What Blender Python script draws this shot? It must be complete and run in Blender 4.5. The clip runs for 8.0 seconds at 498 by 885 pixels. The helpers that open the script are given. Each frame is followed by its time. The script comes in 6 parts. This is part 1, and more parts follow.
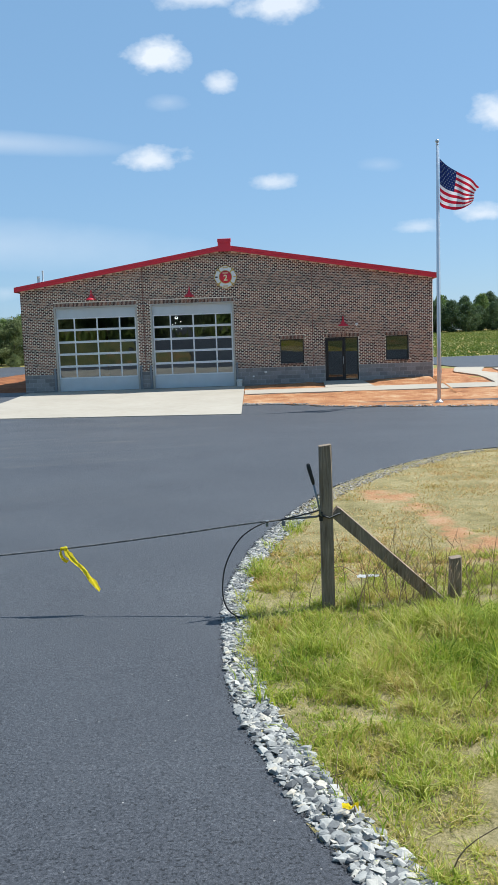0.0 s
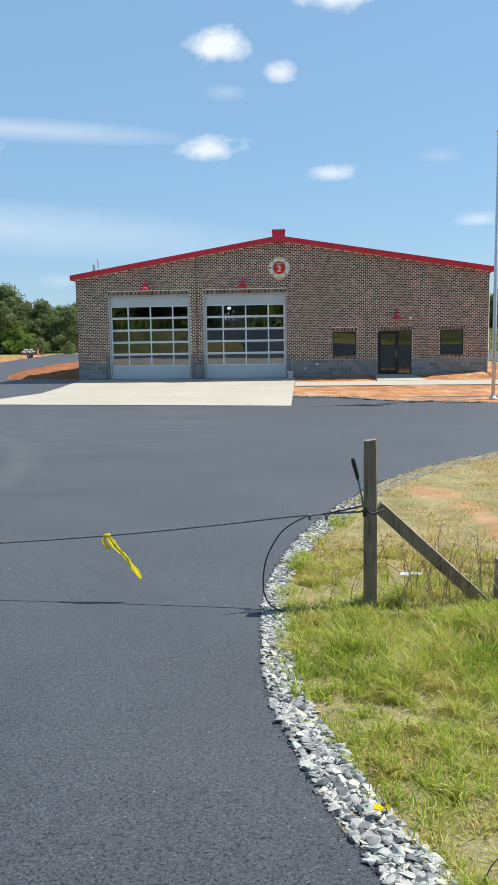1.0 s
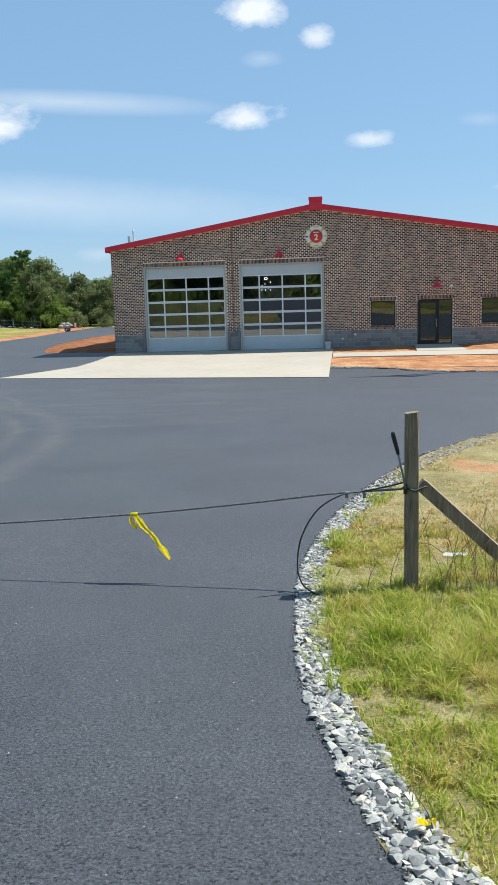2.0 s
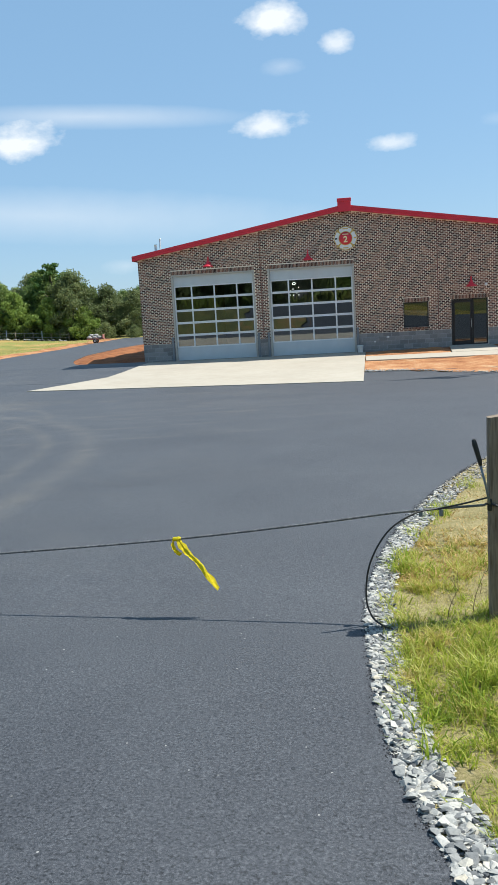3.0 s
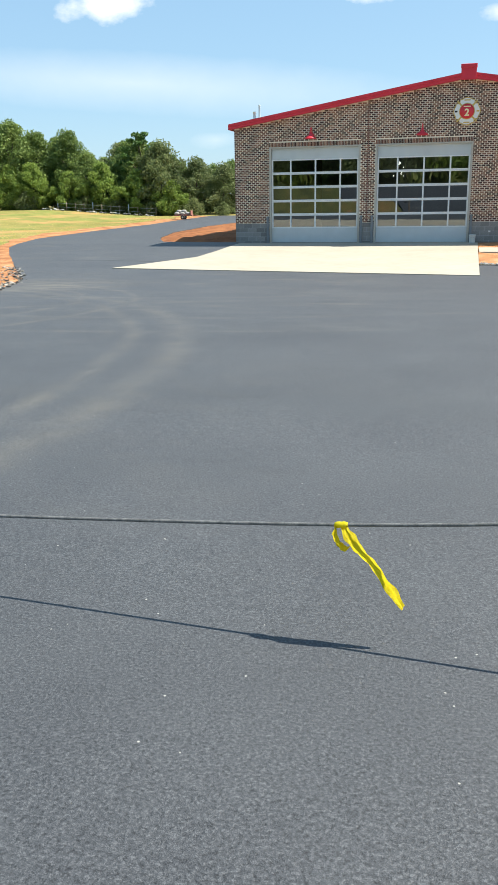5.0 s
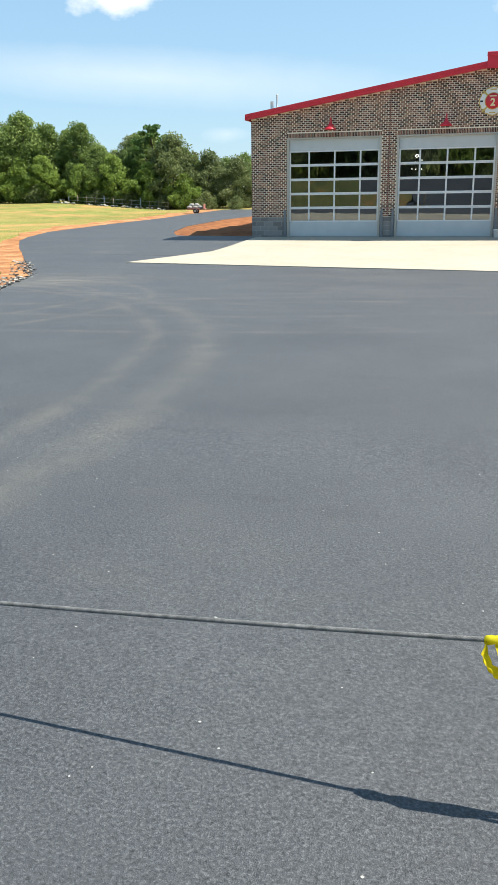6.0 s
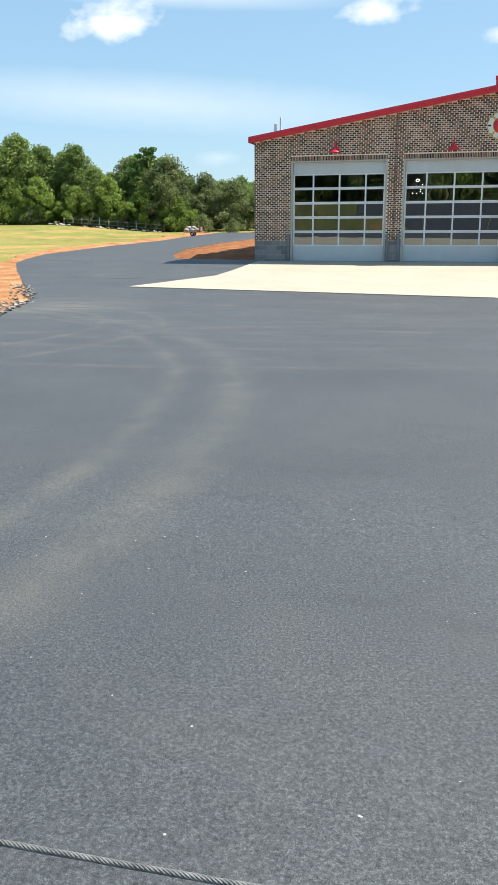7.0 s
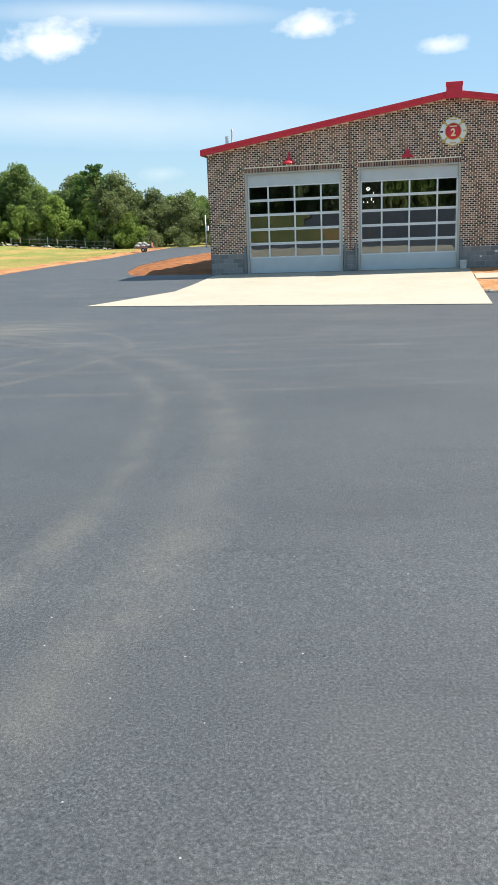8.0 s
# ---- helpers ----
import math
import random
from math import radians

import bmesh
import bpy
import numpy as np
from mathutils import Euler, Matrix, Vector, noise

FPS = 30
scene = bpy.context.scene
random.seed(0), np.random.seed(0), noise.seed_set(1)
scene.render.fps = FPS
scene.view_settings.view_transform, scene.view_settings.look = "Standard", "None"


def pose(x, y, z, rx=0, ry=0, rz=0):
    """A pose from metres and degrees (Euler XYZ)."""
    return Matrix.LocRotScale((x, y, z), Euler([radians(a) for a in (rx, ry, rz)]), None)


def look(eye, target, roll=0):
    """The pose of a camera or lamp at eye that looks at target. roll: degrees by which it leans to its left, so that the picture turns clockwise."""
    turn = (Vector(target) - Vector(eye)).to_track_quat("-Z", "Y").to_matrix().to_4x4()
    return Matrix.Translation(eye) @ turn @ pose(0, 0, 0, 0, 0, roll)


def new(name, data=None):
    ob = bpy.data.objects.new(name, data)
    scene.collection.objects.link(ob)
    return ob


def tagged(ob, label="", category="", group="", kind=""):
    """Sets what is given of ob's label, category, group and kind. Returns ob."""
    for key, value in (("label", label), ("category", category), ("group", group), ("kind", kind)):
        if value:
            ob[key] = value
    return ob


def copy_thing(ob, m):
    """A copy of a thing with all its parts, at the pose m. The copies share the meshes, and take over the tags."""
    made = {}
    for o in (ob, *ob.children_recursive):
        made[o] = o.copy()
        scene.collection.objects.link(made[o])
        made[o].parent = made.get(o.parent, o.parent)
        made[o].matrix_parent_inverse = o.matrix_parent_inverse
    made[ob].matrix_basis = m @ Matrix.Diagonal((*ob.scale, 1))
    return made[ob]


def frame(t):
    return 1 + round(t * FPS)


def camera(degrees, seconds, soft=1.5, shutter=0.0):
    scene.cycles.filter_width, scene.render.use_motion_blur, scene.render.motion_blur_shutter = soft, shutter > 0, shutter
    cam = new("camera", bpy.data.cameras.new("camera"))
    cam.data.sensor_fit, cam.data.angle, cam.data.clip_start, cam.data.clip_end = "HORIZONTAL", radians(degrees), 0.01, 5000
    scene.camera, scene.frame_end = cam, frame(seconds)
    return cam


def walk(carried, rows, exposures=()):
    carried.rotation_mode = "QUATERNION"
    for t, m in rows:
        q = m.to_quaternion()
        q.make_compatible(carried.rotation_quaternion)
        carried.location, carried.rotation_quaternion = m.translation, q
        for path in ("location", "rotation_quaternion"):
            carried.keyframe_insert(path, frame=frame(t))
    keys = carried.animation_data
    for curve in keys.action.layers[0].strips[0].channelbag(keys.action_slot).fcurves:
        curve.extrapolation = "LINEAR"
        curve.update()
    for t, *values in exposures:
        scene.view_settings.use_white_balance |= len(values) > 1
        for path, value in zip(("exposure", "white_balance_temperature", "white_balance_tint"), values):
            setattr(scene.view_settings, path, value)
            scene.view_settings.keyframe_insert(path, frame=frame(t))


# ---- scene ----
cam = camera(33.5, 8.0, soft=1.5)
PATH = [
    (0, (11.856, -42.743, 1.986), (11.833, -40.757, 1.754), -2.0),
    (0.5, (11.878, -42.738, 1.993), (11.807, -40.755, 1.743), -1.2),
    (1, (11.895, -42.706, 1.987), (11.751, -40.727, 1.737), -0.9),
    (1.5, (11.894, -42.606, 1.944), (11.744, -40.635, 1.641), -1.8),
    (2, (11.906, -42.363, 1.954), (11.67, -40.402, 1.639), -1.6),
    (2.2, (11.893, -42.241, 1.95), (11.568, -40.292, 1.639), -1.9),
    (3.3, (11.539, -41.426, 1.874), (11.24, -39.47, 1.581), -3.5),
    (3.5, (11.46, -41.251, 1.877), (11.145, -39.3, 1.573), -2.7),
    (4, (11.2, -40.826, 1.844), (10.858, -38.904, 1.41), -1.7),
    (4.5, (11.036, -40.356, 1.816), (10.626, -38.476, 1.272), -1.1),
    (4.7, (10.943, -40.14, 1.811), (10.483, -38.273, 1.261), -1.1),
    (6, (10.243, -38.816, 1.717), (9.738, -36.966, 1.15), -0.7),
    (6.5, (9.855, -38.395, 1.707), (9.429, -36.525, 1.142), -1.6),
    (6.8, (9.621, -38.115, 1.723), (9.141, -36.242, 1.214), -1.6),
    (7, (9.484, -37.934, 1.738), (8.997, -36.064, 1.220), -0.3),
    (7.5, (9.171, -37.647, 1.727), (8.832, -35.746, 1.204), -2.5),
    (8, (8.924, -37.315, 1.747), (8.538, -35.415, 1.256), -2.2),
]
walk(cam, [(t, look(eye, target, roll)) for t, eye, target, roll in PATH],
     exposures=[(0, 0.58, 5950, 8), (1.0, 0.66, 6150, 8), (1.5, 0.67, 6200, 8), (2.2, 0.67, 6150, 8), (3.5, 0.79, 6350, 7), (4.5, 1.02, 6600, 6), (6.0, 1.02, 6700, 6), (8.0, 0.96, 6600, 6)])

# ---- world, sun ----
SUN_WAY = Vector((0.70, 0.24, 1.0)).normalized()
world = bpy.data.worlds.new("sky")
scene.world = world
world.use_nodes = True


def link(tree, a, b):
    tree.links.new(a, b)


def math_node(tree, op, a, b=None, clamp=False):
    n = tree.nodes.new("ShaderNodeMath")
    n.operation, n.use_clamp = op, clamp
    for i, v in enumerate((a, b)):
        if v is None:
            continue
        if isinstance(v, (int, float)):
            n.inputs[i].default_value = v
        else:
            link(tree, v, n.inputs[i])
    return n.outputs[0]


def build_sky():
    t = world.node_tree
    t.nodes.clear()
    out = t.nodes.new("ShaderNodeOutputWorld")
    bg = t.nodes.new("ShaderNodeBackground")
    bg.inputs[1].default_value = 0.092
    sky = t.nodes.new("ShaderNodeTexSky")
    sky.sky_type, sky.sun_disc = "NISHITA", False
    sky.sun_elevation = math.asin(SUN_WAY.z)
    sky.sun_rotation = math.atan2(SUN_WAY.x, SUN_WAY.y)
    sky.air_density, sky.dust_density, sky.ozone_density = 1.0, 0.4, 1.0
    co = t.nodes.new("ShaderNodeTexCoord")
    sep = t.nodes.new("ShaderNodeSeparateXYZ")
    link(t, co.outputs["Generated"], sep.inputs[0])
    x, y, z = sep.outputs
    ahead = math_node(t, "MAXIMUM", y, 0.02)
    u, v = math_node(t, "DIVIDE", x, ahead), math_node(t, "DIVIDE", z, ahead)
    puff = t.nodes.new("ShaderNodeTexNoise")
    puff.inputs["Scale"].default_value, puff.inputs["Detail"].default_value = 30, 5
    puff.inputs["Roughness"].default_value = 0.55
    squash = t.nodes.new("ShaderNodeMapping")
    squash.inputs["Scale"].default_value = (1, 1, 1.7)
    link(t, co.outputs["Generated"], squash.inputs[0])
    link(t, squash.outputs[0], puff.inputs["Vector"])
    ragged = math_node(t, "MULTIPLY", math_node(t, "SUBTRACT", puff.outputs[0], 0.5), 2.6)
    # fair-weather clouds: across, up, half width, half height, density
    clouds = [(-0.103, 0.332, 0.040, 0.026, 1.0), (-0.030, 0.302, 0.022, 0.013, 0.8), (-0.114, 0.219, 0.040, 0.015, 0.9),
              (0.025, 0.189, 0.026, 0.011, 0.7), (0.036, 0.384, 0.048, 0.024, 0.9), (-0.052, 0.398, 0.046, 0.020, 0.7),
              (0.292, 0.256, 0.030, 0.026, 0.9), (0.275, 0.144, 0.036, 0.014, 0.8), (0.195, 0.132, 0.026, 0.010, 0.5),
              (-0.425, 0.226, 0.062, 0.024, 1.0), (-0.094, 0.284, 0.028, 0.009, 0.35), (0.154, 0.205, 0.030, 0.008, 0.25),
              (-0.297, 0.072, 0.030, 0.009, 0.4), (-0.330, 0.250, 0.200, 0.013, 0.50), (-0.400, 0.140, 0.380, 0.030, 0.42),
              (-0.560, 0.300, 0.060, 0.022, 0.8), (0.520, 0.300, 0.070, 0.026, 0.8)]
    total = None
    for cu, cv, a, b, dense in clouds:
        du = math_node(t, "DIVIDE", math_node(t, "SUBTRACT", u, cu), a * (1.08 if dense > 0.4 else 1.0))
        slant = math_node(t, "ADD", v, math_node(t, "MULTIPLY", math_node(t, "SUBTRACT", u, cu), 0.09)) if a >= 0.2 else v
        dv = math_node(t, "DIVIDE", math_node(t, "SUBTRACT", slant, cv), b * (1.2 if dense > 0.4 else 1.1))
        dv = math_node(t, "ADD", math_node(t, "MULTIPLY", math_node(t, "MINIMUM", dv, 0.0), 0.55), dv) if dense > 0.4 and a < 0.2 else dv
        r = math_node(t, "SQRT", math_node(t, "ADD", math_node(t, "MULTIPLY", du, du), math_node(t, "MULTIPLY", dv, dv)))
        m = math_node(t, "SUBTRACT", 1.0, r)
        m = math_node(t, "ADD", m, math_node(t, "MULTIPLY", ragged, 0.10 if a >= 0.2 else 0.70 if dense > 0.4 else 0.4))
        m = math_node(t, "MULTIPLY", m, 0.9 if a >= 0.2 else 1.3 if dense > 0.4 else 0.7, clamp=True)
        m = math_node(t, "MULTIPLY", m, dense)
        total = m if total is None else math_node(t, "MAXIMUM", total, m)
    total = math_node(t, "MULTIPLY", total, math_node(t, "GREATER_THAN", y, 0.05))
    mix = t.nodes.new("ShaderNodeMix")
    mix.data_type = "RGBA"
    link(t, total, mix.inputs["Factor"])
    # flat blue mixed into the sky to narrow its brightness range
    even_sky = t.nodes.new("ShaderNodeMix")
    even_sky.data_type = "RGBA"
    even_sky.inputs["Factor"].default_value = 0.64
    link(t, sky.outputs[0], even_sky.inputs["A"])
    even_sky.inputs["B"].default_value = (1.95, 3.42, 5.1, 1)
    link(t, even_sky.outputs["Result"], mix.inputs["A"])
    mix.inputs["B"].default_value = (6.6, 6.75, 6.9, 1)
    link(t, mix.outputs["Result"], bg.inputs[0])
    link(t, bg.outputs[0], out.inputs[0])


build_sky()
sun = new("sun", bpy.data.lights.new("sun", "SUN"))
sun.data.energy, sun.data.angle, sun.data.color = 5.0, radians(0.53), (1.0, 0.95, 0.87)
sun.matrix_world = look(SUN_WAY * 100, (0, 0, 0))


# ---- materials ----
def ramp(tree, fac, stops):
    r = tree.nodes.new("ShaderNodeValToRGB")
    while len(r.color_ramp.elements) < len(stops):
        r.color_ramp.elements.new(0.5)
    for e, (p, c) in zip(r.color_ramp.elements, stops):
        e.position, e.color = p, (*c, 1)
    link(tree, fac, r.inputs[0])
    return r.outputs[0]


def noise_of(tree, co, scale, detail=4, rough=0.55, distort=0.0):
    n = tree.nodes.new("ShaderNodeTexNoise")
    n.inputs["Scale"].default_value, n.inputs["Detail"].default_value = scale, detail
    n.inputs["Roughness"].default_value, n.inputs["Distortion"].default_value = rough, distort
    link(tree, co, n.inputs["Vector"])
    return n.outputs[0]


def blend(tree, fac, a, b, mode="MIX"):
    m = tree.nodes.new("ShaderNodeMix")
    m.data_type, m.blend_type = "RGBA", mode
    for sock, v in ((m.inputs["Factor"], fac), (m.inputs["A"], a), (m.inputs["B"], b)):
        if isinstance(v, tuple):
            sock.default_value = (*v, 1)
        elif isinstance(v, (int, float)):
            sock.default_value = v
        else:
            link(tree, v, sock)
    return m.outputs["Result"]


class Surface:
    """A principled material with handles for its nodes."""

    def __init__(self, name, rough=0.6, metal=0.0, spec=0.5):
        self.mat = bpy.data.materials.new(name)
        self.mat.use_nodes = True
        self.t = self.mat.node_tree
        self.p = self.t.nodes["Principled BSDF"]
        self.p.inputs["Roughness"].default_value = rough
        self.p.inputs["Metallic"].default_value = metal
        self.p.inputs["Specular IOR Level"].default_value = spec
        self.co = self.t.nodes.new("ShaderNodeTexCoord").outputs["Object"]
        self.geo = self.t.nodes.new("ShaderNodeNewGeometry")

    def color(self, sock):
        link(self.t, sock, self.p.inputs["Base Color"])

    def bump(self, height, strength=0.3, distance=0.01):
        b = self.t.nodes.new("ShaderNodeBump")
        b.inputs["Strength"].default_value, b.inputs["Distance"].default_value = strength, distance
        link(self.t, height, b.inputs["Height"])
        link(self.t, b.outputs[0], self.p.inputs["Normal"])


def plain(name, c1, c2, scale=6.0, fine=60.0, rough=0.6, metal=0.0, bump=0.15, spec=0.5):
    """Two tones in large and fine grain with a slight relief."""
    s = Surface(name, rough, metal, spec)
    big, small = noise_of(s.t, s.co, scale, 5), noise_of(s.t, s.co, fine, 3)
    f = math_node(s.t, "ADD", math_node(s.t, "MULTIPLY", big, 0.65), math_node(s.t, "MULTIPLY", small, 0.35))
    s.color(ramp(s.t, f, [(0.32, c1), (0.68, c2)]))
    s.bump(small, bump, 0.004)
    link(s.t, math_node(s.t, "ADD", math_node(s.t, "MULTIPLY", big, 0.2), rough - 0.1), s.p.inputs["Roughness"])
    return s.mat


def asphalt_material():
    s = Surface("asphalt", 0.62, 0, 0.40)
    grit = noise_of(s.t, s.co, 230, 2, 0.6)
    grit2 = noise_of(s.t, s.co, 78, 3, 0.6)
    patch = noise_of(s.t, s.co, 0.55, 5, 0.6, 0.4)
    base = ramp(s.t, math_node(s.t, "ADD", math_node(s.t, "MULTIPLY", grit, 0.45), math_node(s.t, "MULTIPLY", grit2, 0.55)),
                [(0.34, (0.016, 0.0175, 0.0204)), (0.44, (0.043, 0.0460, 0.0525)), (0.52, (0.058, 0.0620, 0.0690)), (0.63, (0.115, 0.120, 0.129))])
    base = blend(s.t, 1.0, base, ramp(s.t, patch, [(0.3, (0.88, 0.88, 0.89)), (0.7, (1.10, 1.10, 1.09))]), "MULTIPLY")
    # pale chips of stone
    vor = s.t.nodes.new("ShaderNodeTexVoronoi")
    vor.inputs["Scale"].default_value = 11
    link(s.t, s.co, vor.inputs["Vector"])
    chip = math_node(s.t, "LESS_THAN", vor.outputs["Distance"], 0.055)
    rare = math_node(s.t, "GREATER_THAN", noise_of(s.t, s.co, 3.0, 2), 0.54)
    base = blend(s.t, math_node(s.t, "MULTIPLY", math_node(s.t, "MULTIPLY", chip, rare), 0.8), base, (0.42, 0.41, 0.38))
    # clay dust carried in by tyres, along turning arcs and in loose streaks
    sep = s.t.nodes.new("ShaderNodeSeparateXYZ")
    link(s.t, s.co, sep.inputs[0])
    x, y, _ = sep.outputs
    wob = math_node(s.t, "MULTIPLY", math_node(s.t, "SUBTRACT", noise_of(s.t, s.co, 0.35, 3), 0.5), 0.35)
    dust = None
    for cx, cy, r, w in ((-6.85, -33.0, 14.45, 0.20), (-6.85, -33.0, 13.70, 0.12), (3.0, -9.0, 17.2, 0.11), (3.0, -8.5, 19.6, 0.09), (2.0, -10.5, 11.3, 0.09), (-3.6, -24.6, 6.4, 0.10), (-3.6, -24.6, 7.6, 0.09), (14, -40, 19.5, 0.16)):
        dx, dy = math_node(s.t, "SUBTRACT", x, cx), math_node(s.t, "SUBTRACT", y, cy)
        d = math_node(s.t, "SQRT", math_node(s.t, "ADD", math_node(s.t, "MULTIPLY", dx, dx), math_node(s.t, "MULTIPLY", dy, dy)))
        d = math_node(s.t, "ABSOLUTE", math_node(s.t, "SUBTRACT", math_node(s.t, "ADD", d, wob), r))
        m = math_node(s.t, "SUBTRACT", 1.0, math_node(s.t, "DIVIDE", d, w * 1.8), clamp=True)
        dust = m if dust is None else math_node(s.t, "MAXIMUM", dust, m)
    broken = ramp(s.t, noise_of(s.t, s.co, 0.9, 8, 0.72, 0.5), [(0.38, (0.04, 0.04, 0.04)), (0.66, (0.44, 0.44, 0.44))])
    dust = math_node(s.t, "MULTIPLY", dust, broken)
    film = ramp(s.t, noise_of(s.t, s.co, 0.45, 7, 0.7, 1.5), [(0.48, (0, 0, 0)), (0.78, (0.15, 0.15, 0.15))])
    left = math_node(s.t, "MULTIPLY", math_node(s.t, "SUBTRACT", 12.0, x), 0.28, clamp=True)
    near = math_node(s.t, "MULTIPLY", math_node(s.t, "ADD", y, 38.0), 0.33, clamp=True)
    # long pale scuffs where lorries turn before the apron
    long = s.t.nodes.new("ShaderNodeMapping")
    long.inputs["Scale"].default_value, long.inputs["Rotation"].default_value = (0.30, 1.7, 1), (0, 0, 0.25)
    link(s.t, s.co, long.inputs[0])
    scuff = ramp(s.t, noise_of(s.t, long.outputs[0], 0.9, 6, 0.65, 1.2), [(0.55, (0, 0, 0)), (0.70, (0.36, 0.36, 0.36))])
    scuff = math_node(s.t, "MULTIPLY", scuff, math_node(s.t, "MULTIPLY", math_node(s.t, "ADD", y, 29.0), 0.16, clamp=True))
    # mud dragged round the clay corner
    dx, dy = math_node(s.t, "MULTIPLY", math_node(s.t, "ADD", x, 0.7), 0.36), math_node(s.t, "MULTIPLY", math_node(s.t, "ADD", y, 18.0), 0.33)
    corner = math_node(s.t, "SUBTRACT", 1.0, math_node(s.t, "SQRT", math_node(s.t, "ADD", math_node(s.t, "MULTIPLY", dx, dx), math_node(s.t, "MULTIPLY", dy, dy))), clamp=True)
    drag = ramp(s.t, noise_of(s.t, long.outputs[0], 1.6, 6, 0.65, 1.6), [(0.44, (0.15, 0.15, 0.15)), (0.60, (1, 1, 1))])
    film = math_node(s.t, "ADD", math_node(s.t, "ADD", film, scuff), math_node(s.t, "MULTIPLY", corner, drag))
    dust = math_node(s.t, "MULTIPLY", math_node(s.t, "ADD", dust, film, clamp=True), math_node(s.t, "MULTIPLY", left, near))
    base = blend(s.t, math_node(s.t, "MULTIPLY", dust, math_node(s.t, "ADD", math_node(s.t, "MULTIPLY", grit, 0.5), 0.18)), base, (0.27, 0.235, 0.175))
    # darker towards the road, and a few oily spots
    fresh = math_node(s.t, "ADD", math_node(s.t, "MULTIPLY", math_node(s.t, "ADD", y, 40.2), 0.35), math_node(s.t, "SUBTRACT", patch, 0.5), clamp=True)
    # open pits between the stones, their shade put into the colour, strongest towards the road
    pits = ramp(s.t, noise_of(s.t, s.co, 64, 3, 0.6), [(0.36, (0.14, 0.14, 0.15)), (0.46, (1.06, 1.06, 1.06))])
    base = blend(s.t, math_node(s.t, "SUBTRACT", 1.0, math_node(s.t, "MULTIPLY", fresh, 0.68)), base, pits, "MULTIPLY")
    base = blend(s.t, 1.0, base, ramp(s.t, fresh, [(0.0, (0.74, 0.74, 0.77)), (1.0, (1, 1, 1))]), "MULTIPLY")
    spot = None
    for cx, cy, a, c in ((8.7, -32.3, 0.5, 0.16), (9.6, -34.5, 0.34, 0.10), (9.05, -34.35, 0.30, 0.08), (9.3, -30.6, 0.6, 0.14), (8.1, -33.0, 0.3, 0.1)):
        dx, dy = math_node(s.t, "DIVIDE", math_node(s.t, "SUBTRACT", x, cx), a), math_node(s.t, "DIVIDE", math_node(s.t, "SUBTRACT", y, cy), c)
        m = math_node(s.t, "SUBTRACT", 1.0, math_node(s.t, "ADD", math_node(s.t, "MULTIPLY", dx, dx), math_node(s.t, "MULTIPLY", dy, dy)))
        spot = m if spot is None else math_node(s.t, "MAXIMUM", spot, m)
    spot = math_node(s.t, "ADD", spot, math_node(s.t, "MULTIPLY", math_node(s.t, "SUBTRACT", noise_of(s.t, s.co, 6, 5, 0.7), 0.55), 5.0))
    spot = math_node(s.t, "MULTIPLY", math_node(s.t, "MAXIMUM", math_node(s.t, "MINIMUM", spot, 1.0), 0.0), 0.30)
    base = blend(s.t, spot, base, (0.030, 0.031, 0.034))
    s.color(base)
    s.bump(math_node(s.t, "ADD", grit, math_node(s.t, "MULTIPLY", grit2, 0.9)), 0.60, 0.006)
    return s.mat


def ground_material():
    s = Surface("mown_grass", 0.9, 0, 0.2)
    big, mid, small = noise_of(s.t, s.co, 0.05, 4), noise_of(s.t, s.co, 0.7, 6, 0.65), noise_of(s.t, s.co, 14, 5, 0.7)
    f = math_node(s.t, "ADD", math_node(s.t, "MULTIPLY", big, 0.4), math_node(s.t, "ADD", math_node(s.t, "MULTIPLY", mid, 0.35), math_node(s.t, "MULTIPLY", small, 0.25)))
    c = ramp(s.t, f, [(0.34, (0.11, 0.125, 0.029)), (0.45, (0.21, 0.19, 0.052)), (0.56, (0.30, 0.235, 0.078)), (0.70, (0.36, 0.265, 0.125))])
    worn = ramp(s.t, noise_of(s.t, s.co, 0.21, 5, 0.6, 0.5), [(0.50, (0, 0, 0)), (0.62, (0.75, 0.75, 0.75))])
    c = blend(s.t, worn, c, ramp(s.t, small, [(0.3, (0.33, 0.19, 0.07)), (0.7, (0.50, 0.29, 0.12))]))
    rank = ramp(s.t, noise_of(s.t, s.co, 0.19, 5, 0.6, 0.8), [(0.46, (0, 0, 0)), (0.60, (0.75, 0.75, 0.75))])
    c = blend(s.t, rank, c, ramp(s.t, mid, [(0.3, (0.10, 0.135, 0.03)), (0.7, (0.22, 0.25, 0.06))]))
    # ground towards the public road and bank beyond, darkened for the bay panes' reflections
    sep = s.t.nodes.new("ShaderNodeSeparateXYZ")
    link(s.t, s.co, sep.inputs[0])
    bank = math_node(s.t, "MULTIPLY", math_node(s.t, "SUBTRACT", -27.0, sep.outputs[1]), 0.25, clamp=True)
    dimmed_ground = ramp(s.t, noise_of(s.t, s.co, 0.30, 6, 0.65, 0.8), [(0.34, (0.035, 0.045, 0.018)), (0.48, (0.085, 0.095, 0.030)), (0.56, (0.14, 0.115, 0.042)), (0.64, (0.21, 0.115, 0.045))])
    c = blend(s.t, math_node(s.t, "MULTIPLY", bank, 0.92), c, dimmed_ground)
    s.color(c)
    s.bump(math_node(s.t, "ADD", mid, small), 0.7, 0.06)
    return s.mat


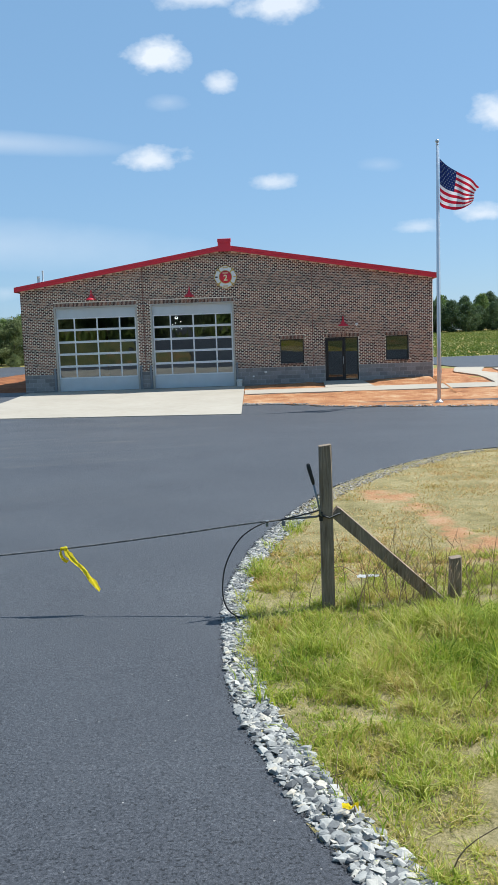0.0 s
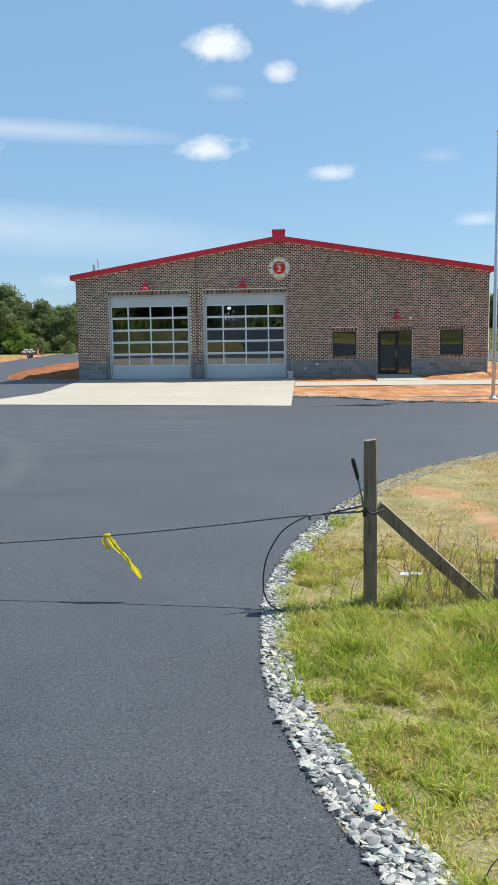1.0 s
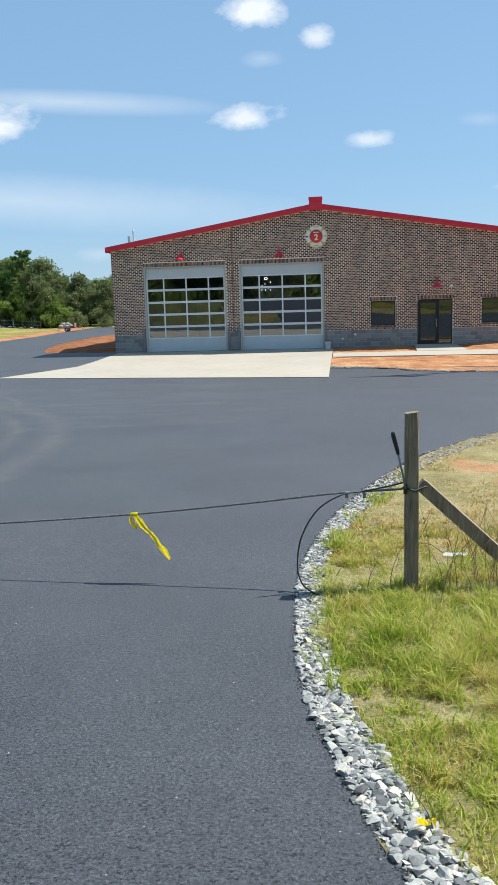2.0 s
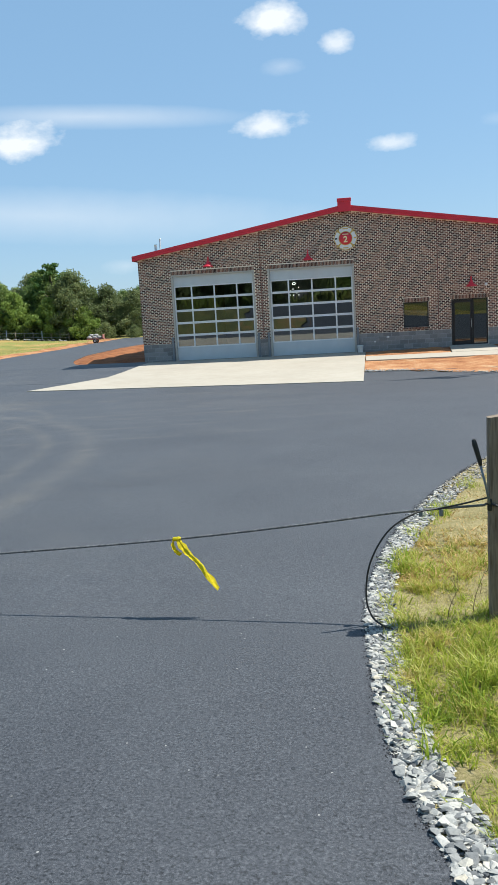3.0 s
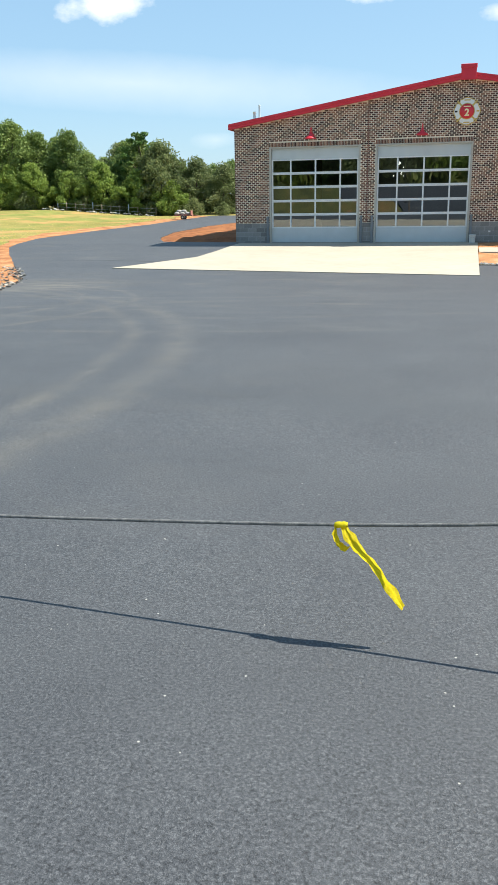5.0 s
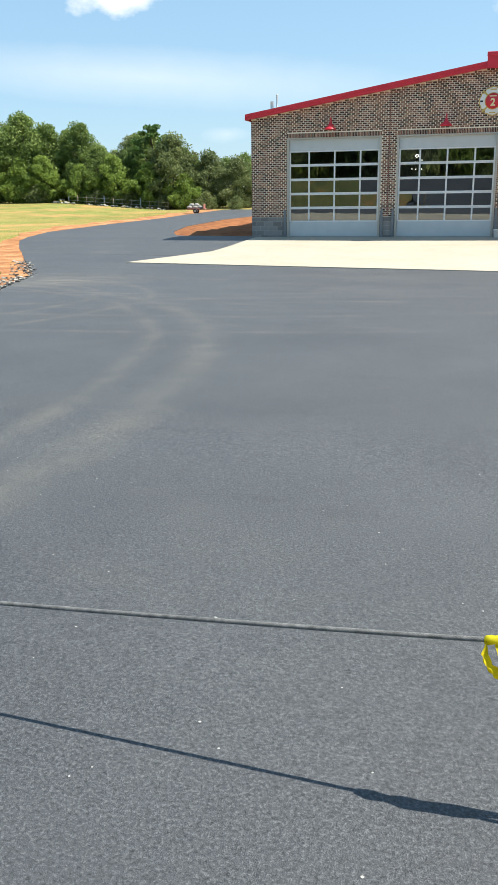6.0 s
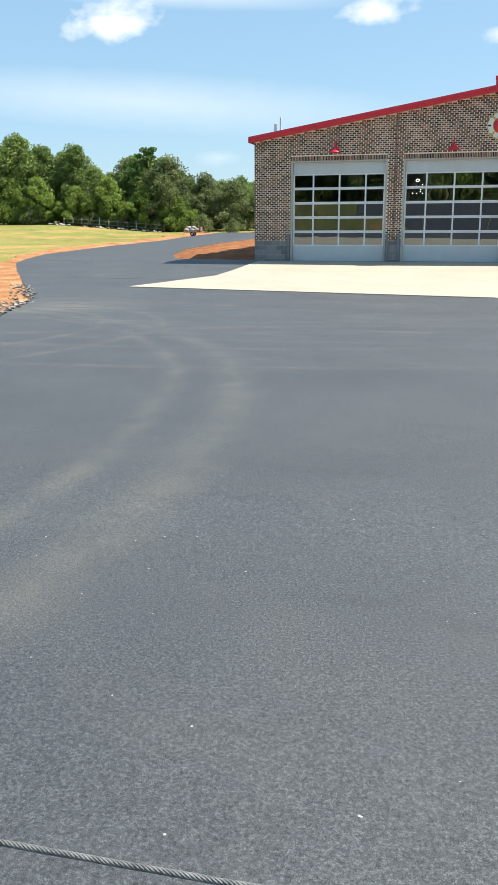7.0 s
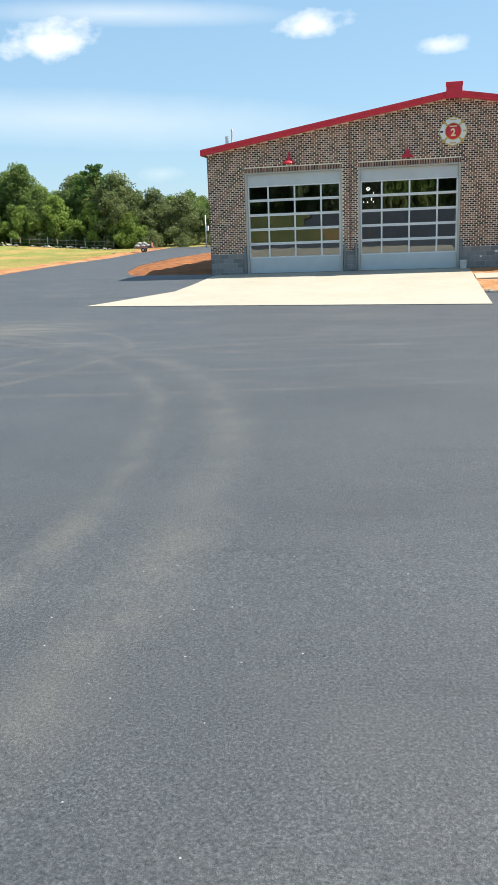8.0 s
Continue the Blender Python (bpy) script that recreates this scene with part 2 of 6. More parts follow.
def clay_material():
    s = Surface("red_clay", 0.92, 0, 0.2)
    mid, small = noise_of(s.t, s.co, 1.1, 6, 0.65), noise_of(s.t, s.co, 16, 5, 0.7)
    f = math_node(s.t, "ADD", math_node(s.t, "MULTIPLY", mid, 0.65), math_node(s.t, "MULTIPLY", small, 0.35))
    s.color(ramp(s.t, f, [(0.34, (0.16, 0.062, 0.027)), (0.46, (0.32, 0.135, 0.056)), (0.55, (0.42, 0.21, 0.095)), (0.66, (0.50, 0.36, 0.22))]))
    s.bump(math_node(s.t, "ADD", mid, small), 0.8, 0.05)
    return s.mat


def verge_material():
    """Straw and thatch on soil, worn through to clay in places."""
    s = Surface("verge_soil", 0.95, 0, 0.1)
    mid, small = noise_of(s.t, s.co, 2.2, 6, 0.7), noise_of(s.t, s.co, 40, 5, 0.75)
    f = math_node(s.t, "ADD", math_node(s.t, "MULTIPLY", mid, 0.5), math_node(s.t, "MULTIPLY", small, 0.5))
    straw = ramp(s.t, f, [(0.34, (0.10, 0.088, 0.035)), (0.46, (0.24, 0.205, 0.09)), (0.57, (0.37, 0.31, 0.16)), (0.70, (0.50, 0.42, 0.26))])
    clay = ramp(s.t, f, [(0.36, (0.31, 0.14, 0.062)), (0.50, (0.44, 0.235, 0.118)), (0.66, (0.53, 0.37, 0.23))])
    sep = s.t.nodes.new("ShaderNodeSeparateXYZ")
    link(s.t, s.co, sep.inputs[0])
    x, y, _ = sep.outputs
    bare = None
    for cx, cy, a, b in ((13.5, -32.15, 0.42, 0.55), (13.86, -34.0, 0.22, 1.0), (14.0, -35.1, 0.42, 0.75), (13.75, -32.9, 0.3, 0.3), (14.3, -36.4, 0.35, 0.7)):
        dx, dy = math_node(s.t, "DIVIDE", math_node(s.t, "SUBTRACT", x, cx), a), math_node(s.t, "DIVIDE", math_node(s.t, "SUBTRACT", y, cy), b)
        m = math_node(s.t, "SUBTRACT", 1.0, math_node(s.t, "ADD", math_node(s.t, "MULTIPLY", dx, dx), math_node(s.t, "MULTIPLY", dy, dy)))
        bare = m if bare is None else math_node(s.t, "MAXIMUM", bare, m)
    ragged = math_node(s.t, "MULTIPLY", math_node(s.t, "SUBTRACT", noise_of(s.t, s.co, 2.6, 6, 0.7), 0.5), 5.0)
    bare = math_node(s.t, "MULTIPLY", math_node(s.t, "ADD", math_node(s.t, "ADD", bare, ragged), -0.15), 1.2, clamp=True)
    bare = math_node(s.t, "MULTIPLY", bare, math_node(s.t, "MULTIPLY", math_node(s.t, "ADD", y, 37.2), 0.8, clamp=True))
    s.color(blend(s.t, bare, straw, clay))
    s.bump(math_node(s.t, "ADD", mid, small), 0.9, 0.03)
    return s.mat


def concrete_material(name, a, b):
    s = Surface(name, 0.85, 0, 0.3)
    big, mid, small = noise_of(s.t, s.co, 0.35, 5, 0.6, 0.3), noise_of(s.t, s.co, 3.0, 5), noise_of(s.t, s.co, 80, 3)
    f = math_node(s.t, "ADD", math_node(s.t, "MULTIPLY", big, 0.55), math_node(s.t, "ADD", math_node(s.t, "MULTIPLY", mid, 0.3), math_node(s.t, "MULTIPLY", small, 0.15)))
    s.color(ramp(s.t, f, [(0.34, a), (0.66, b)]))
    s.bump(small, 0.25, 0.003)
    return s.mat


def brick_material():
    s = Surface("face_brick", 0.85, 0, 0.3)
    tone = ramp(s.t, s.geo.outputs["Random Per Island"],
                [(0.0, (0.056, 0.034, 0.029)), (0.30, (0.118, 0.064, 0.049)), (0.60, (0.21, 0.104, 0.075)), (0.85, (0.28, 0.152, 0.106)), (1.0, (0.34, 0.205, 0.140))])
    stain = ramp(s.t, noise_of(s.t, s.co, 0.5, 4), [(0.3, (0.84, 0.84, 0.86)), (0.7, (1.12, 1.08, 1.04))])
    grain = ramp(s.t, noise_of(s.t, s.co, 70, 3), [(0.3, (0.8, 0.8, 0.8)), (0.7, (1.15, 1.15, 1.15))])
    s.color(blend(s.t, 1.0, blend(s.t, 1.0, tone, stain, "MULTIPLY"), grain, "MULTIPLY"))
    s.bump(noise_of(s.t, s.co, 90, 3), 0.4, 0.003)
    return s.mat


def block_material():
    s = Surface("concrete_block", 0.9, 0, 0.25)
    info = s.t.nodes.new("ShaderNodeObjectInfo")
    tone = ramp(s.t, info.outputs["Random"], [(0.0, (0.19, 0.186, 0.182)), (0.5, (0.24, 0.234, 0.226)), (1.0, (0.30, 0.292, 0.28))])
    grain = ramp(s.t, noise_of(s.t, s.co, 55, 4, 0.7), [(0.3, (0.72, 0.72, 0.72)), (0.7, (1.2, 1.2, 1.2))])
    s.color(blend(s.t, 1.0, tone, grain, "MULTIPLY"))
    s.bump(noise_of(s.t, s.co, 70, 4), 0.6, 0.006)
    return s.mat


def glass_material(name, tint, mirror):
    """A tinted, coated pane: part mirror, part clear to the dark inside."""
    m = bpy.data.materials.new(name)
    m.use_nodes = True
    t = m.node_tree
    t.nodes.clear()
    out, mix = t.nodes.new("ShaderNodeOutputMaterial"), t.nodes.new("ShaderNodeMixShader")
    gloss, clear, fres = t.nodes.new("ShaderNodeBsdfGlossy"), t.nodes.new("ShaderNodeBsdfTransparent"), t.nodes.new("ShaderNodeFresnel")
    gloss.inputs["Roughness"].default_value = 0.0
    gloss.inputs["Color"].default_value = (0.90, 0.96, 0.98, 1)
    clear.inputs[0].default_value = (*tint, 1)
    fres.inputs[0].default_value = 1.5
    co = t.nodes.new("ShaderNodeTexCoord").outputs["Object"]
    b = t.nodes.new("ShaderNodeBump")
    b.inputs["Strength"].default_value, b.inputs["Distance"].default_value = 0.05, 0.003
    link(t, noise_of(t, co, 1.3, 2), b.inputs["Height"])
    link(t, b.outputs[0], gloss.inputs["Normal"])
    link(t, math_node(t, "ADD", fres.outputs[0], mirror, clamp=True), mix.inputs[0])
    link(t, clear.outputs[0], mix.inputs[1])
    link(t, gloss.outputs[0], mix.inputs[2])
    link(t, mix.outputs[0], out.inputs[0])
    return m


def leaf_material(name, stops, patchy=0.35, through_light=0.35):
    """Leaves or blades: a tone for each, drifting over the ground, partly letting light through."""
    m = bpy.data.materials.new(name)
    m.use_nodes = True
    t = m.node_tree
    p = t.nodes["Principled BSDF"]
    out = t.nodes["Material Output"]
    p.inputs["Roughness"].default_value, p.inputs["Specular IOR Level"].default_value = 0.6, 0.25
    geo = t.nodes.new("ShaderNodeNewGeometry")
    n = noise_of(t, geo.outputs["Position"], patchy, 4)
    f = math_node(t, "ADD", math_node(t, "MULTIPLY", geo.outputs["Random Per Island"], 0.5), math_node(t, "MULTIPLY", math_node(t, "SUBTRACT", n, 0.25), 1.0), clamp=True)
    c = ramp(t, f, stops)
    link(t, c, p.inputs["Base Color"])
    tr, mix = t.nodes.new("ShaderNodeBsdfTranslucent"), t.nodes.new("ShaderNodeMixShader")
    link(t, c, tr.inputs[0])
    mix.inputs[0].default_value = through_light
    link(t, p.outputs[0], mix.inputs[1])
    link(t, tr.outputs[0], mix.inputs[2])
    link(t, mix.outputs[0], out.inputs[0])
    return m


def wood_material(name, a, b):
    s = Surface(name, 0.88, 0, 0.2)
    mp = s.t.nodes.new("ShaderNodeMapping")
    mp.inputs["Scale"].default_value = (30, 30, 2.2)
    link(s.t, s.co, mp.inputs[0])
    grain = noise_of(s.t, mp.outputs[0], 2.0, 6, 0.65, 0.6)
    blot = noise_of(s.t, s.co, 5, 4)
    s.color(ramp(s.t, math_node(s.t, "ADD", math_node(s.t, "MULTIPLY", grain, 0.7), math_node(s.t, "MULTIPLY", blot, 0.3)), [(0.34, a), (0.66, b)]))
    s.bump(grain, 0.6, 0.006)
    return s.mat


def stone_material(name, stops):
    s = Surface(name, 0.85, 0, 0.3)
    tone = ramp(s.t, s.geo.outputs["Random Per Island"], stops)
    grain = ramp(s.t, noise_of(s.t, s.co, 60, 5, 0.7), [(0.3, (0.75, 0.75, 0.76)), (0.7, (1.15, 1.14, 1.12))])
    s.color(blend(s.t, 1.0, tone, grain, "MULTIPLY"))
    s.bump(noise_of(s.t, s.co, 45, 4), 0.5, 0.006)
    return s.mat


M_ASPHALT, M_GROUND, M_CLAY, M_VERGE = asphalt_material(), ground_material(), clay_material(), verge_material()
M_CONCRETE = concrete_material("new_concrete", (0.335, 0.295, 0.232), (0.415, 0.372, 0.303))
M_MORTAR = concrete_material("mortar", (0.78, 0.70, 0.56), (0.88, 0.81, 0.67))
M_MORTAR_GREY = concrete_material("grey_mortar", (0.34, 0.34, 0.34), (0.42, 0.42, 0.41))
M_BRICK, M_BLOCK = brick_material(), block_material()
M_SEALANT = plain("brick_red_sealant", (0.15, 0.065, 0.05), (0.20, 0.085, 0.065), 6, 60, 0.7)
M_RED = plain("red_enamel", (0.60, 0.020, 0.038), (0.68, 0.030, 0.052), 3, 90, 0.42, 0, 0.05)
M_ROOF = plain("roof_sheet", (0.42, 0.40, 0.38), (0.50, 0.48, 0.46), 2, 60, 0.45, 0.3, 0.05)
M_WHITE_ALU = plain("white_aluminium", (0.66, 0.68, 0.69), (0.74, 0.76, 0.77), 4, 80, 0.42, 0.1, 0.05)
M_PANEL = plain("grey_door_panel", (0.48, 0.52, 0.54), (0.55, 0.59, 0.61), 2, 70, 0.5, 0.1, 0.06)
M_JAMB = plain("beige_jamb_steel", (0.40, 0.38, 0.34), (0.48, 0.46, 0.41), 3, 70, 0.5, 0.1, 0.05)
M_GUARD = plain("grey_guard_steel", (0.15, 0.17, 0.19), (0.22, 0.24, 0.26), 4, 60, 0.5, 0.3, 0.08)
M_BLACK_ALU = plain("black_aluminium", (0.012, 0.012, 0.013), (0.025, 0.025, 0.026), 4, 60, 0.4, 0.2, 0.04)
M_GALV = plain("galvanised_steel", (0.45, 0.46, 0.47), (0.60, 0.61, 0.62), 5, 70, 0.4, 0.7, 0.08)
M_POLE = plain("satin_aluminium", (0.62, 0.63, 0.66), (0.72, 0.73, 0.75), 3, 90, 0.38, 0.5, 0.04)
M_DARK_IN = plain("interior_lining", (0.30, 0.31, 0.33), (0.38, 0.39, 0.41), 1, 20, 0.8)
M_FLOOR_IN = concrete_material("inside_floor", (0.22, 0.21, 0.20), (0.30, 0.29, 0.27))
M_GLASS = glass_material("bay_glass", (0.42, 0.46, 0.46), 0.15)
M_GLASS_TINT = glass_material("tinted_glass", (0.28, 0.30, 0.30), 0.085)


# glow for the glints inside the bay, whose source is unknown
def glint_material():
    s = Surface("glint_glow", 0.4)
    s.p.inputs["Base Color"].default_value = (0.9, 0.9, 0.88, 1)
    s.p.inputs["Emission Color"].default_value = (1.0, 0.97, 0.92, 1)
    s.p.inputs["Emission Strength"].default_value = 3.0
    return s.mat


M_GLINT = glint_material()
M_WHITE_PAINT = plain("white_paint", (0.72, 0.72, 0.70), (0.80, 0.80, 0.78), 6, 60, 0.5)
M_GOLD = plain("gold_paint", (0.55, 0.38, 0.10), (0.66, 0.47, 0.15), 8, 60, 0.45, 0.2)
M_PALE_GOLD = plain("pale_gilt", (0.80, 0.66, 0.36), (0.88, 0.75, 0.46), 8, 60, 0.45, 0.0)
M_BLACK = plain("black_rubber", (0.010, 0.010, 0.010), (0.022, 0.022, 0.022), 12, 90, 0.55)
M_CABLE = plain("steel_wire_rope", (0.075, 0.074, 0.071), (0.27, 0.265, 0.255), 40, 300, 0.6, 0.1, 0.2)
M_CABLE_DARK = plain("greasy_cable", (0.020, 0.020, 0.020), (0.045, 0.044, 0.042), 40, 200, 0.5, 0.3, 0.2)
M_TAPE = leaf_material("yellow_tape", [(0.0, (0.88, 0.72, 0.012)), (1.0, (0.94, 0.86, 0.06))], 20.0, 0.6)
M_FADED_RED = plain("faded_red_paint", (0.20, 0.075, 0.055), (0.33, 0.13, 0.10), 5, 60, 0.75)
M_SACK = plain("woven_sack", (0.27, 0.255, 0.2325), (0.39, 0.375, 0.345), 8, 60, 0.9)
M_PAPER = plain("white_litter", (0.66, 0.66, 0.66), (0.78, 0.78, 0.78), 20, 80, 0.7)
M_POST = wood_material("weathered_post", (0.1275, 0.0952, 0.0663), (0.3485, 0.2762, 0.204))
M_BARK = wood_material("bark", (0.055, 0.045, 0.036), (0.15, 0.125, 0.10))
M_STEM = wood_material("dry_stem", (0.17, 0.12, 0.07), (0.34, 0.25, 0.15))
M_STONE = stone_material("crushed_granite", [(0.0, (0.07853, 0.0821, 0.08567)), (0.22, (0.1857, 0.1892, 0.1857)), (0.55, (0.3141, 0.3141, 0.2927)), (0.85, (0.4284, 0.4177, 0.3784)), (1.0, (0.4712, 0.4284, 0.3427))])
M_STONE_DARK = stone_material("asphalt_crumbs", [(0.0, (0.03, 0.03, 0.032)), (0.45, (0.08, 0.08, 0.08)), (0.6, (0.26, 0.25, 0.23)), (1.0, (0.42, 0.40, 0.35))])
M_GRASS = leaf_material("tall_grass", [(0.06, (0.055, 0.130, 0.012)), (0.32, (0.245, 0.338, 0.030)), (0.50, (0.385, 0.425, 0.055)), (0.68, (0.5079, 0.5034, 0.1197)), (0.92, (0.5898, 0.5476, 0.2543))], 1.3, 0.5)
M_GRASS_DRY = leaf_material("dry_grass", [(0.10, (0.2415, 0.282, 0.03618)), (0.36, (0.4459, 0.3966, 0.07959)), (0.62, (0.576, 0.4671, 0.1664)), (0.92, (0.6875, 0.5552, 0.2894))], 1.3, 0.45)
M_GRASS_TAN = leaf_material("tan_grass", [(0.10, (0.3, 0.2728, 0.057)), (0.35, (0.48, 0.352, 0.114)), (0.62, (0.6, 0.4048, 0.1748)), (0.92, (0.7, 0.4928, 0.2584))], 0.9, 0.4)
M_LEAF = leaf_material("oak_leaf", [(0.1, (0.085, 0.140, 0.042)), (0.5, (0.170, 0.240, 0.066)), (0.9, (0.285, 0.355, 0.105))], 0.25, 0.45)
# leaf colour darkened to carry the backlit shade of the right wood
M_LEAF_BACKLIT = leaf_material("backlit_leaf", [(0.1, (0.045, 0.078, 0.036)), (0.5, (0.085, 0.130, 0.055)), (0.9, (0.135, 0.185, 0.075))], 0.2, 0.4)
M_LEAF_OLIVE = leaf_material("olive_leaf", [(0.1, (0.090, 0.118, 0.046)), (0.5, (0.165, 0.205, 0.080)), (0.9, (0.275, 0.300, 0.130))], 0.25, 0.45)
M_LEAF_LIME = leaf_material("lime_leaf", [(0.1, (0.125, 0.195, 0.040)), (0.5, (0.225, 0.310, 0.065)), (0.9, (0.335, 0.420, 0.110))], 0.3, 0.5)
M_MEADOW = leaf_material("meadow_grass", [(0.1, (0.088, 0.136, 0.02)), (0.5, (0.152, 0.2, 0.036)), (0.9, (0.248, 0.24, 0.072))], 0.06, 0.35)
M_CLAY_RED = plain("red_mulch", (0.12, 0.0375, 0.0165), (0.345, 0.15, 0.06375), 1.6, 22, 0.92, 0, 0.9, 0.1)
M_GRIT = stone_material("bitumen_grit", [(0.0, (0.018, 0.018, 0.020)), (0.8, (0.045, 0.046, 0.048)), (1.0, (0.10, 0.10, 0.10))])
M_STONE_TAN = stone_material("tan_chippings", [(0.0, (0.24, 0.216, 0.176)), (0.5, (0.336, 0.304, 0.248)), (1.0, (0.448, 0.408, 0.344))])
M_LEAF_PINE = leaf_material("pine_needles", [(0.1, (0.039, 0.091, 0.023)), (0.5, (0.085, 0.163, 0.039)), (0.9, (0.156, 0.240, 0.065))], 0.25, 0.35)
M_FLAG_RED = leaf_material("flag_red", [(0.0, (0.46, 0.012, 0.030)), (1.0, (0.56, 0.020, 0.045))], 3.0, 0.5)
M_FLAG_WHITE = leaf_material("flag_white", [(0.0, (0.78, 0.76, 0.76)), (1.0, (0.86, 0.85, 0.85))], 3.0, 0.5)
M_FLAG_BLUE = leaf_material("flag_blue", [(0.0, (0.012, 0.022, 0.10)), (1.0, (0.02, 0.035, 0.14))], 3.0, 0.4)


# ---- building tools ----
def part(name, bm, material, parent=None, label=""):
    me = bpy.data.meshes.new(name)
    bm.to_mesh(me)
    bm.free()
    for m in material if isinstance(material, (list, tuple)) else [material]:
        me.materials.append(m)
    ob = new(name, me)
    ob.parent = parent
    return tagged(ob, label)


def thing(name, label, category, at=(0, 0, 0), group="", kind=""):
    e = new(name)
    e.location = at
    e.empty_display_size = 0.2
    return tagged(e, label, category, group, kind)


def box(bm, x0, y0, z0, x1, y1, z1, bevel=0.0, m=None):
    made = bmesh.ops.create_cube(bm, size=1)["verts"]
    for v in made:
        v.co = Vector(((x0 + x1) / 2 + v.co.x * (x1 - x0), (y0 + y1) / 2 + v.co.y * (y1 - y0), (z0 + z1) / 2 + v.co.z * (z1 - z0)))
    if bevel:
        edges = list({e for v in made for e in v.link_edges})
        made = bmesh.ops.bevel(bm, geom=edges, offset=bevel, segments=1, affect="EDGES", profile=0.5)["verts"]
    if m is not None:
        bmesh.ops.transform(bm, matrix=m, verts=made)
    return made


def boxed(*a, **k):
    bm = bmesh.new()
    box(bm, *a, **k)
    return bm


def tube(points, radii, sides=8, cap=True):
    """A round bar along points, each with its radius."""
    bm = bmesh.new()
    pts = [Vector(p) for p in points]
    radii = radii if isinstance(radii, (list, tuple)) else [radii] * len(pts)
    rings, side = [], None
    for i, p in enumerate(pts):
        way = (pts[min(i + 1, len(pts) - 1)] - pts[max(i - 1, 0)]).normalized()
        if side is None:
            side = way.orthogonal().normalized()
        side = (side - way * side.dot(way)).normalized()
        up = way.cross(side)
        rings.append([bm.verts.new(p + (side * math.cos(a) + up * math.sin(a)) * radii[i]) for a in (2 * math.pi * k / sides for k in range(sides))])
    for r0, r1 in zip(rings, rings[1:]):
        for k in range(sides):
            f = bm.faces.new((r0[k], r0[(k + 1) % sides], r1[(k + 1) % sides], r1[k]))
            f.smooth = True
    if cap:
        bm.faces.new(list(reversed(rings[0])))
        bm.faces.new(rings[-1])
    return bm


def lathe(profile, sides=20, m=None):
    """A turned shape round z from (radius, height) pairs."""
    bm = bmesh.new()
    rings = [[bm.verts.new((r * math.cos(2 * math.pi * k / sides), r * math.sin(2 * math.pi * k / sides), z)) for k in range(sides)] for r, z in profile]
    for r0, r1 in zip(rings, rings[1:]):
        for k in range(sides):
            f = bm.faces.new((r0[k], r0[(k + 1) % sides], r1[(k + 1) % sides], r1[k]))
            f.smooth = True
    bm.faces.new(list(reversed(rings[0])))
    bm.faces.new(rings[-1])
    if m is not None:
        bmesh.ops.transform(bm, matrix=m, verts=bm.verts)
    return bm


def spline(points, n=8):
    """Points on a smooth curve through the given ones."""
    pts = [Vector(p) for p in points]
    pts = [pts[0] * 2 - pts[1], *pts, pts[-1] * 2 - pts[-2]]
    out = []
    for a, b, c, d in zip(pts, pts[1:], pts[2:], pts[3:]):
        for k in range(n):
            s = k / n
            out.append(0.5 * (2 * b + (c - a) * s + (2 * a - 5 * b + 4 * c - d) * s * s + (3 * b - a - 3 * c + d) * s ** 3))
    return out + [pts[-2]]


def raw(name, verts, faces, material, parent=None, label="", smooth=False):
    me = bpy.data.meshes.new(name)
    me.from_pydata([tuple(v) for v in verts], [], faces)
    for m in material if isinstance(material, (list, tuple)) else [material]:
        me.materials.append(m)
    if smooth:
        me.shade_smooth()
    ob = new(name, me)
    ob.parent = parent
    return tagged(ob, label)


# ---- the lie of the land ----
LAND_Y = [-260, -160, -110, -80, -64, -56, -50, -42.7, -38, -32, -25, -17, -11.5, -4.2, -2.6, 0, 60]
LAND_Z = [17, 13, 8, 4, 2.1, 1.9, 1.1, 0.25, 0.03, 0, -0.15, -0.45, -0.5, -0.25, -0.17, -0.07, -0.07]


def clip(v, a=0.0, b=1.0):
    return max(a, min(b, v))


def land(x, y):
    """Height of the paving; the soil lies a little lower."""
    z = float(np.interp(y, LAND_Y, LAND_Z))
    z -= 0.0139 * (clip(x, -3, 22) - 5) * max(0, 1 - abs(y + 11.5) / 9)
    z += 0.13 * clip((x - 11) / 9) * clip((y + 2.6) / 2.6) * clip((30 - x) / 6)
    z += clip((y - 5) / 45, 0, 1.3) * 0.75 * clip(-x / 8)
    z += 0.8 * clip((-22 - x) / 12) * clip((y - 8) / 35)
    z += 3.6 * clip((y - 48) / 90, 0, 1.3) * clip((x - 12) / 14)
    return z


DRIVE_LEFT = [(-70, -6.0), (-52, -3.0), (-46, 3.0), (-41, 4.7), (-38, 4.9), (-34, 4.3), (-30, 2.6), (-27, 1.2), (-24, 0.2), (-22, -0.35), (-20, -1.3), (-16, -2.7), (-11, -5.8), (-5, -9.5), (-2, -11.2), (6, -14.0), (15, -14.3), (25, -14.0), (33, -14.6), (45, -15)]
DRIVE_RIGHT = [(-70, 34), (-52, 30), (-46, 17.5), (-42, 13.0), (-40.5, 12.35), (-40, 12.13), (-39.5, 11.95), (-38.7, 11.73), (-38, 11.62), (-37, 11.56), (-36.4, 11.55), (-35.6, 11.63), (-34.7, 11.78), (-33.7, 12.03), (-33, 12.25), (-32, 12.6), (-31.1, 12.97), (-30.1, 13.5), (-29.15, 14.1), (-27.4, 15.5), (-26.9, 16.5), (-26.5, 18.5), (-26.2, 26), (-26, 60)]
ISLAND_EDGE = [(1.9, -4.5), (4.8, -5.75), (7, -6.5), (12.6, -7.7), (21, -8.0), (30, -7.3), (45, -6)]


